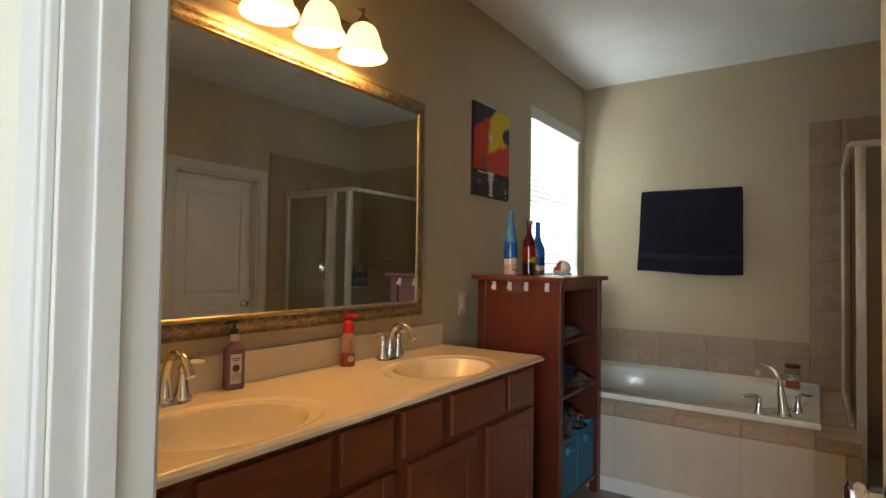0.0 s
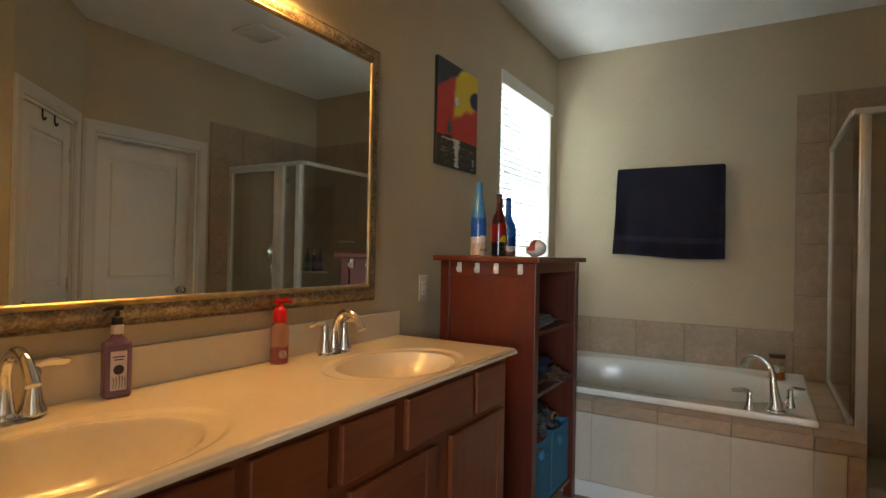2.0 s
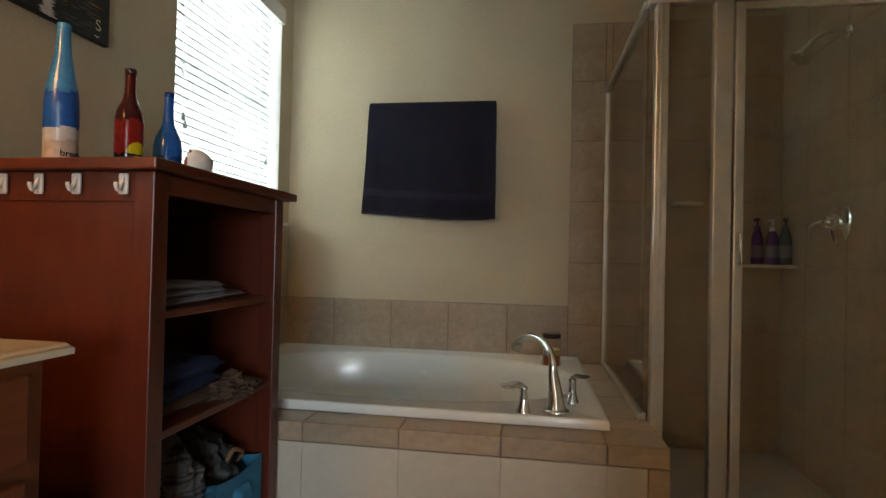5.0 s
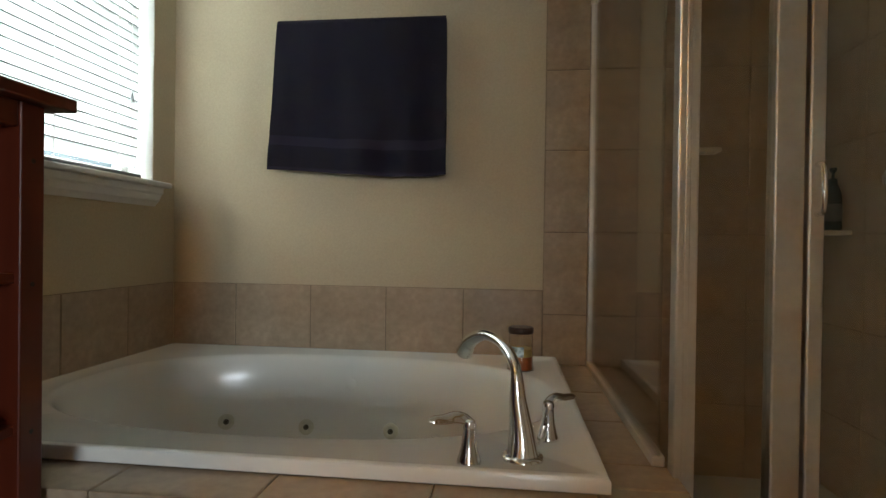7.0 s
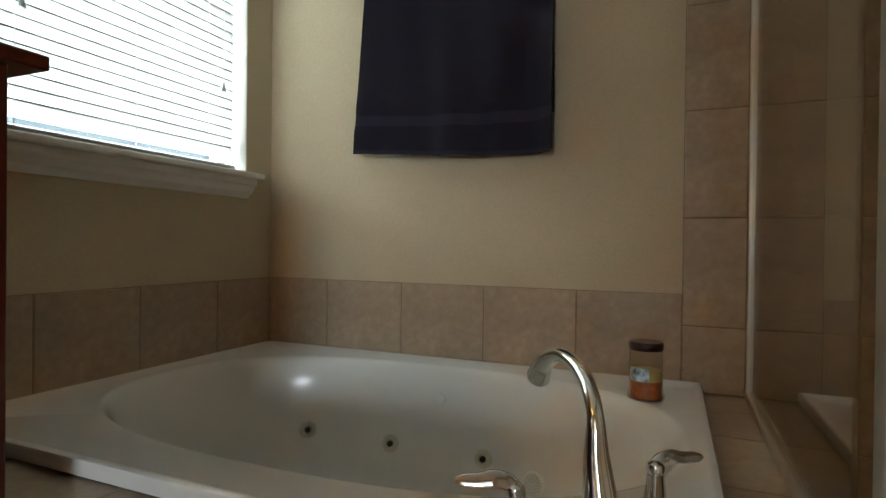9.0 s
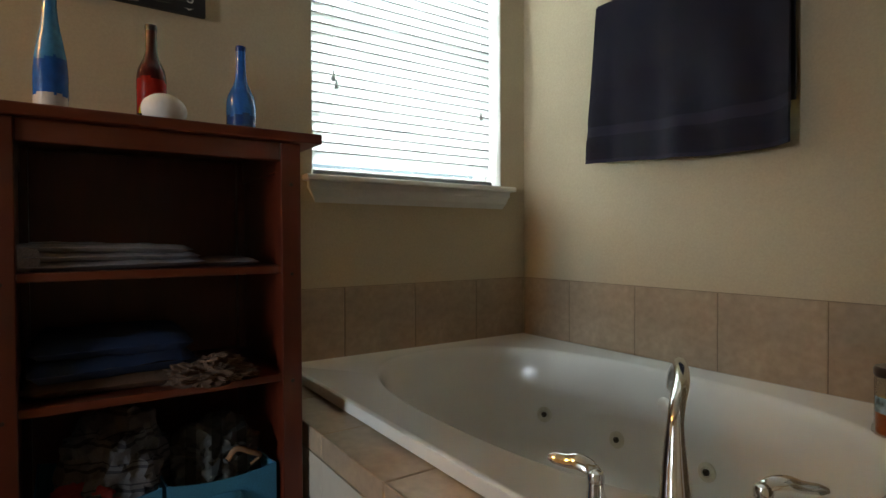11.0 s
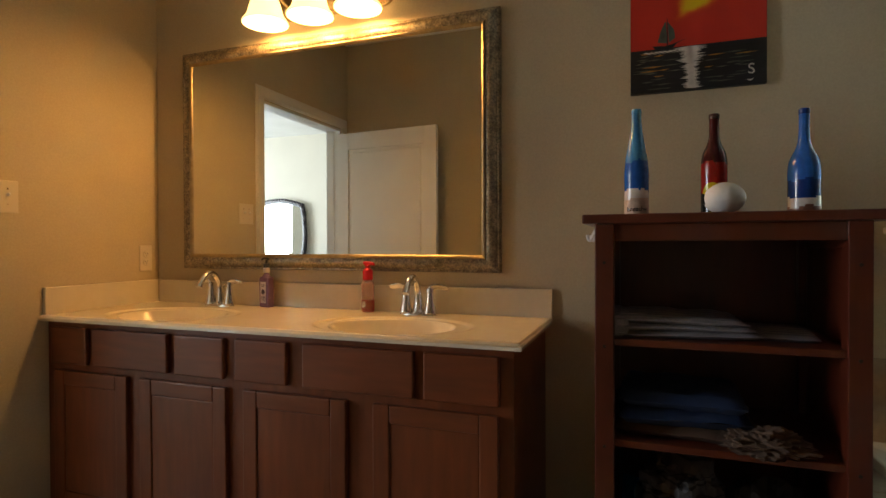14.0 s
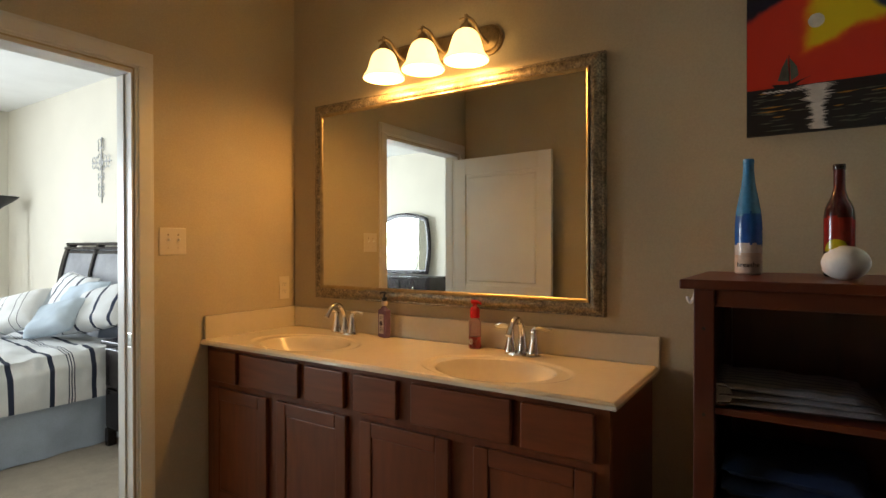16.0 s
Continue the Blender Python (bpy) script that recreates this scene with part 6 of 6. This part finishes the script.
pillow("cushion", "pale blue square cushion propped on the bed", (-1.34, -1.30, 0.785), 0.38, 0.28, 0.14, PALEB, -44, 12, 18)
pillow("cushion", "white cushion with black zigzag lines propped on the bed", (-1.22, -1.62, 0.815), 0.42, 0.34, 0.15, WHITEC, -42, 18, 18)

NS = thing("nightstand", "dark espresso wooden nightstand beside the bed", "nightstand", (0, 0, 0))
part("top", box(-1.90, -1.39, -0.755, -0.19, 0.645, 0.672, 0.006), WOODB, NS)
part("body", box(-1.88, -1.415, -0.735, -0.21, 0.08, 0.645, 0.004), WOODB, NS)
for _z0, _z1 in ((0.10, 0.35), (0.37, 0.62)):
    _d = part("drawer", box(-1.415, -1.40, -0.71, -0.235, _z0, _z1, 0.005), WOODB, NS)
    _b = lathe([(0.008, 0), (0.008, 0.012), (0.016, 0.018), (0.014, 0.026), (0, 0.028)], 16)
    _b.transform(pose(-1.40, -0.47, (_z0 + _z1) / 2, 0, 90, 0))
    part("knob", _b, NICKEL, _d, smooth=True)
for _x in (-1.87, -1.46):
    for _y in (-0.735, -0.26):
        _b = box(_x, _x + 0.055, _y, _y + 0.05, FZ + 0.004, 0.08, 0.006)
        part("leg", _b, WOODB, NS)

FLR = thing("floor_lamp", "black torchiere floor lamp with a dark bowl in the corner", "floor lamp", (-1.74, -3.64, FZ + 0.004))
part("base", lathe([(0.14, 0), (0.14, 0.012), (0.05, 0.03), (0.02, 0.05), (0, 0.05)], 32), BLACK, FLR, smooth=True)
part("pole", tube([(0, 0, 0.03), (0, 0, 1.72)], 0.017, 14), BLACK, FLR, smooth=True)
for _z in (1.05, 1.62):
    part("pole_ring", lathe([(0.018, _z), (0.021, _z + 0.005), (0.021, _z + 0.02), (0.018, _z + 0.025)], 16), GOLD, FLR, "brass ring", True)
part("bowl", lathe([(0.02, 1.70), (0.06, 1.735), (0.14, 1.79), (0.19, 1.835), (0.195, 1.84), (0.185, 1.838), (0.13, 1.80), (0.02, 1.745), (0, 1.745)], 36), BLACK, FLR, smooth=True)

# wrought-iron wall cross
CR = thing("wall_cross", "pewter wrought-iron scroll cross hung on the bedroom wall", "wall cross", (BX + 0.008, -2.02, 1.985))
IRON = material("pewter_iron", (0.42, 0.42, 0.42), 0.4, 0.7)
part("upright", tube([(0, 0, -0.30), (0, 0, 0.28)], 0.0055, 10), IRON, CR)
part("crossbar", tube([(0, -0.17, 0.06), (0, 0.17, 0.06)], 0.0055, 10), IRON, CR)
for _u2, _v2, _tl in ((0, 0.26, 0), (0, -0.24, 180), (0.15, 0.06, 90), (-0.15, 0.06, -90), (0, 0.10, 45), (0, 0.02, 135), (0, 0.10, -45), (0, 0.02, -135), (0, 0.19, 0), (0, 0.19, 180), (0, -0.07, 0), (0, -0.07, 180), (0, -0.16, 0), (0, -0.16, 180), (0.09, 0.06, 90), (-0.09, 0.06, -90)):
    for _s in (-1, 1):
        _ca, _sa = math.cos(radians(_tl)), math.sin(radians(_tl))
        _run = []
        for _i in range(16):
            _an = _i / 15 * 4.6
            _rr2 = 0.034 * (1 - _i / 22)
            _pu, _pv = _s * (0.034 - _rr2 * math.cos(_an)), _rr2 * math.sin(_an) - 0.02
            _run.append((0.004, _u2 + _pu * _ca + _pv * _sa, _v2 - _pu * _sa + _pv * _ca))
        part("scroll", tube(_run, 0.0032, 8), IRON, CR, smooth=True)

DR = thing("dresser", "dark espresso wooden dresser with drawers against the bedroom wall", "dresser", (0, 0, 0))
part("body", box(2.78, BE - 0.004, -2.95, -1.38, FZ + 0.06, 0.80, 0.006), WOODB, DR)
part("top", box(2.75, BE - 0.004, -2.98, -1.35, 0.80, 0.83, 0.008), WOODB, DR)
part("plinth", box(2.80, BE - 0.01, -2.93, -1.40, FZ + 0.004, FZ + 0.06), WOODB, DR)
for _y0b, _y1b in ((-2.93, -2.42), (-2.41, -1.92), (-1.91, -1.40)):
    for _z0, _z1 in ((0.06, 0.29), (0.31, 0.54), (0.56, 0.78)):
        _d = part("drawer", box(2.762, 2.78, _y0b + 0.01, _y1b - 0.01, _z0, _z1, 0.005), WOODB, DR)
        _b = lathe([(0.010, 0), (0.010, 0.010), (0.018, 0.016), (0.016, 0.026), (0, 0.028)], 16)
        _b.transform(pose(2.762, (_y0b + _y1b) / 2, (_z0 + _z1) / 2, 0, -90, 0))
        part("knob", _b, CHROME, _d, "silver knob", True)
DM = thing("dresser_mirror", "arched mirror in a curved dark wooden frame on the dresser", "mirror", (BE - 0.06, -2.13, 0.83))


def arch(hw, h0, h1, rise, n=24):
    """Bowed outline: sides swell and the top is arched."""
    out = []
    for i in range(n + 1):
        t = i / n
        out.append((hw * (0.90 + 0.10 * math.sin(math.pi * t)), h0 + (h1 - h0) * t))
    for i in range(1, n):
        t = i / n * 2 - 1
        out.append((-hw * 0.90 * t, h1 + rise * (1 - t * t)))
    for i in range(n + 1):
        t = 1 - i / n
        out.append((-hw * (0.90 + 0.10 * math.sin(math.pi * t)), h0 + (h1 - h0) * t))
    return out


_o, _in = arch(0.50, 0.02, 0.90, 0.09), arch(0.435, 0.09, 0.84, 0.08)
_b = bmesh.new()
_R = [[_b.verts.new((x, u, v)) for u, v in o] for x, o in ((0.0, _o), (-0.03, _o), (-0.038, [((a + c) / 2, (b + d) / 2) for (a, b), (c, d) in zip(_o, _in)]), (-0.03, _in), (0.0, _in))]
_nn = len(_o)
for _p, _q in zip(_R, _R[1:]):
    for _i in range(_nn):
        _b.faces.new((_p[_i], _p[(_i + 1) % _nn], _q[(_i + 1) % _nn], _q[_i]))
bmesh.ops.recalc_face_normals(_b, faces=_b.faces)
part("frame", _b, WOODB, DM, smooth=True)
_b = bmesh.new()
_f2 = _b.faces.new([_b.verts.new((-0.016, u, v)) for u, v in _in])
_r2 = bmesh.ops.extrude_face_region(_b, geom=[_f2])
bmesh.ops.translate(_b, verts=[v for v in _r2["geom"] if isinstance(v, bmesh.types.BMVert)], vec=(0.008, 0, 0))
bmesh.ops.recalc_face_normals(_b, faces=_b.faces)
part("mirror_glass", _b, MIRROR, DM, "silvered mirror glass")

# bedroom window seen only in the dresser mirror
_w = tagged(new("window_2"), "white sash window in the bedroom", "window", "", "structure")
for _bx4 in ((0.05, 0.10, 0.75, 2.25), (1.90, 1.95, 0.75, 2.25), (0.10, 1.90, 0.75, 0.80), (0.10, 1.90, 2.20, 2.25), (0.98, 1.02, 0.80, 2.20)):
    part("window_frame", box(_bx4[0], _bx4[1], BY - 0.09, BY - 0.04, _bx4[2], _bx4[3], 0.003), TRIM, _w)

# ---- tiles ----
_tile_mesh = {}


def tile(parent, w, h, m, mat=TILE, th=0.008, name="tile"):
    """One bevelled tile, w by h, in the local x-z plane, proud towards local -y."""
    key = (round(w, 4), round(h, 4), mat.name)
    if key not in _tile_mesh:
        bm = bmesh.new()
        e = 0.0008 if mat == TILE_PALE else 0.0022
        a = [(-w / 2, 0, -h / 2), (w / 2, 0, -h / 2), (w / 2, 0, h / 2), (-w / 2, 0, h / 2)]
        b = [(-w / 2, -th + e, -h / 2), (w / 2, -th + e, -h / 2), (w / 2, -th + e, h / 2), (-w / 2, -th + e, h / 2)]
        c = [(-w / 2 + e, -th, -h / 2 + e), (w / 2 - e, -th, -h / 2 + e), (w / 2 - e, -th, h / 2 - e), (-w / 2 + e, -th, h / 2 - e)]
        r = [[bm.verts.new(p) for p in q] for q in (a, b, c)]
        for p, q in zip(r, r[1:]):
            for i in range(4):
                bm.faces.new((p[i], p[(i + 1) % 4], q[(i + 1) % 4], q[i]))
        bm.faces.new(r[2])
        bmesh.ops.recalc_face_normals(bm, faces=bm.faces)
        me = bpy.data.meshes.new(name)
        bm.to_mesh(me)
        bm.free()
        me.materials.append(mat)
        _tile_mesh[key] = me
    ob = new(name, _tile_mesh[key])
    ob.parent = parent
    ob.matrix_basis = m
    return ob


def tile_field(name, label, m, us, zs, bed, mat=TILE, gap=0.0038):
    """Tiles between the joints us and zs on a grout bed; m takes local x, -y, z to the wall."""
    f = tagged(new(name), label, "tiling", "", "structure")
    f.matrix_world = m
    part("grout_bed", box(us[0], us[-1], -0.0055, 0, zs[0], zs[-1]), bed, f)
    for u0, u1 in zip(us, us[1:]):
        for z0, z1 in zip(zs, zs[1:]):
            tile(f, u1 - u0 - gap, z1 - z0 - gap, pose((u0 + u1) / 2, 0, (z0 + z1) / 2), mat)
    return f


NORTH = pose(0, NY, 0)
tile_field("tile_band_1", "tan ceramic tile band above the tub", NORTH, (WX + 0.009, -1.447, -1.114, -0.789, -0.466, -0.146), (0.462, 0.761), GROUT)
tile_field("tile_band_2", "tan ceramic tile band under the window", pose(WX, 0, 0, 0, 0, 90), (3.585, 3.635, 3.93, 4.245, 4.565, NY - 0.009), (0.462, 0.761), GROUT)
_zs = (0.055, 0.335, 0.665, 0.995, 1.323, 1.645, 1.965, 2.275)
tile_field("shower_tiles_north", "tan ceramic wall tiles in the shower", NORTH, (0.065, 0.305, 0.63, EX - 0.009), _zs, GROUT_DULL)
tile_field("shower_tiles_edge", "tan ceramic wall tiles beside the glass", NORTH, (-0.1455, 0.030, 0.0645), (0.4625, 0.665, 0.995, 1.323, 1.645, 1.965, 2.275), GROUT)
tile_field("shower_tiles_east", "tan ceramic wall tiles behind the valve", pose(EX, 0, 0, 0, 0, -90), (-NY, -4.61, -4.28, -3.95, -3.62), _zs, GROUT_DULL)
# tub deck: core, top tiles, edge strips and pale panel
_b = box(WX, 0.063, 3.580, 3.72, FZ, 0.452)
for _q in ((-0.13, 0.063, 3.72, NY), (WX, WX + 0.03, 3.72, NY), (WX + 0.03, -0.13, NY - 0.025, NY)):
    box(*_q, FZ, 0.452, bm=_b)
setting("tub_deck", _b, GROUT, "tiled deck that carries the tub", "tub deck")
_d = tagged(new("deck_tiles"), "tan ceramic tiles on the tub deck's top and edge", "tiling", "", "structure")
_js = (WX, -1.40, -1.077, -0.754, -0.430, -0.111, 0.070)
for _u0b, _u1b in zip(_js, _js[1:]):
    tile(_d, _u1b - _u0b - 0.004, 0.062, pose((_u0b + _u1b) / 2, 3.580, 0.429), TILE)
    tile(_d, _u1b - _u0b - 0.004, 0.158, pose((_u0b + _u1b) / 2, 3.652, 0.452, -90, 0, 0), TILE)
_js = (3.735, 3.86, 4.16, 4.46, NY - 0.002)
for _u0b, _u1b in zip(_js, _js[1:]):
    tile(_d, 0.190, _u1b - _u0b - 0.004, pose(-0.025, (_u0b + _u1b) / 2, 0.452, -90, 0, 0), TILE)
_zz2 = (FZ, 0.07, 0.395)
for _z0, _z1 in zip(_zz2, _zz2[1:]):
    tile(_d, 0.060, _z1 - _z0 - 0.004, pose(0.039, 3.580, (_z0 + _z1) / 2), TILE)
    tile(_d, 0.235, _z1 - _z0 - 0.004, pose(0.063, 3.70, (_z0 + _z1) / 2, 0, 0, 90), TILE)
_d = tagged(new("deck_panel"), "pale cream tile panel on the front of the tub deck", "tiling", "", "structure")
_js = (-1.72, -1.40, -1.077, -0.754, -0.430, -0.111, 0.006)
for _u0b, _u1b in zip(_js, _js[1:]):
    tile(_d, _u1b - _u0b - 0.0008, 0.3555, pose((_u0b + _u1b) / 2, 3.580, 0.217), TILE_PALE)
    tile(_d, _u1b - _u0b - 0.0008, 0.0775, pose((_u0b + _u1b) / 2, 3.580, 0.000), TILE_PALE)
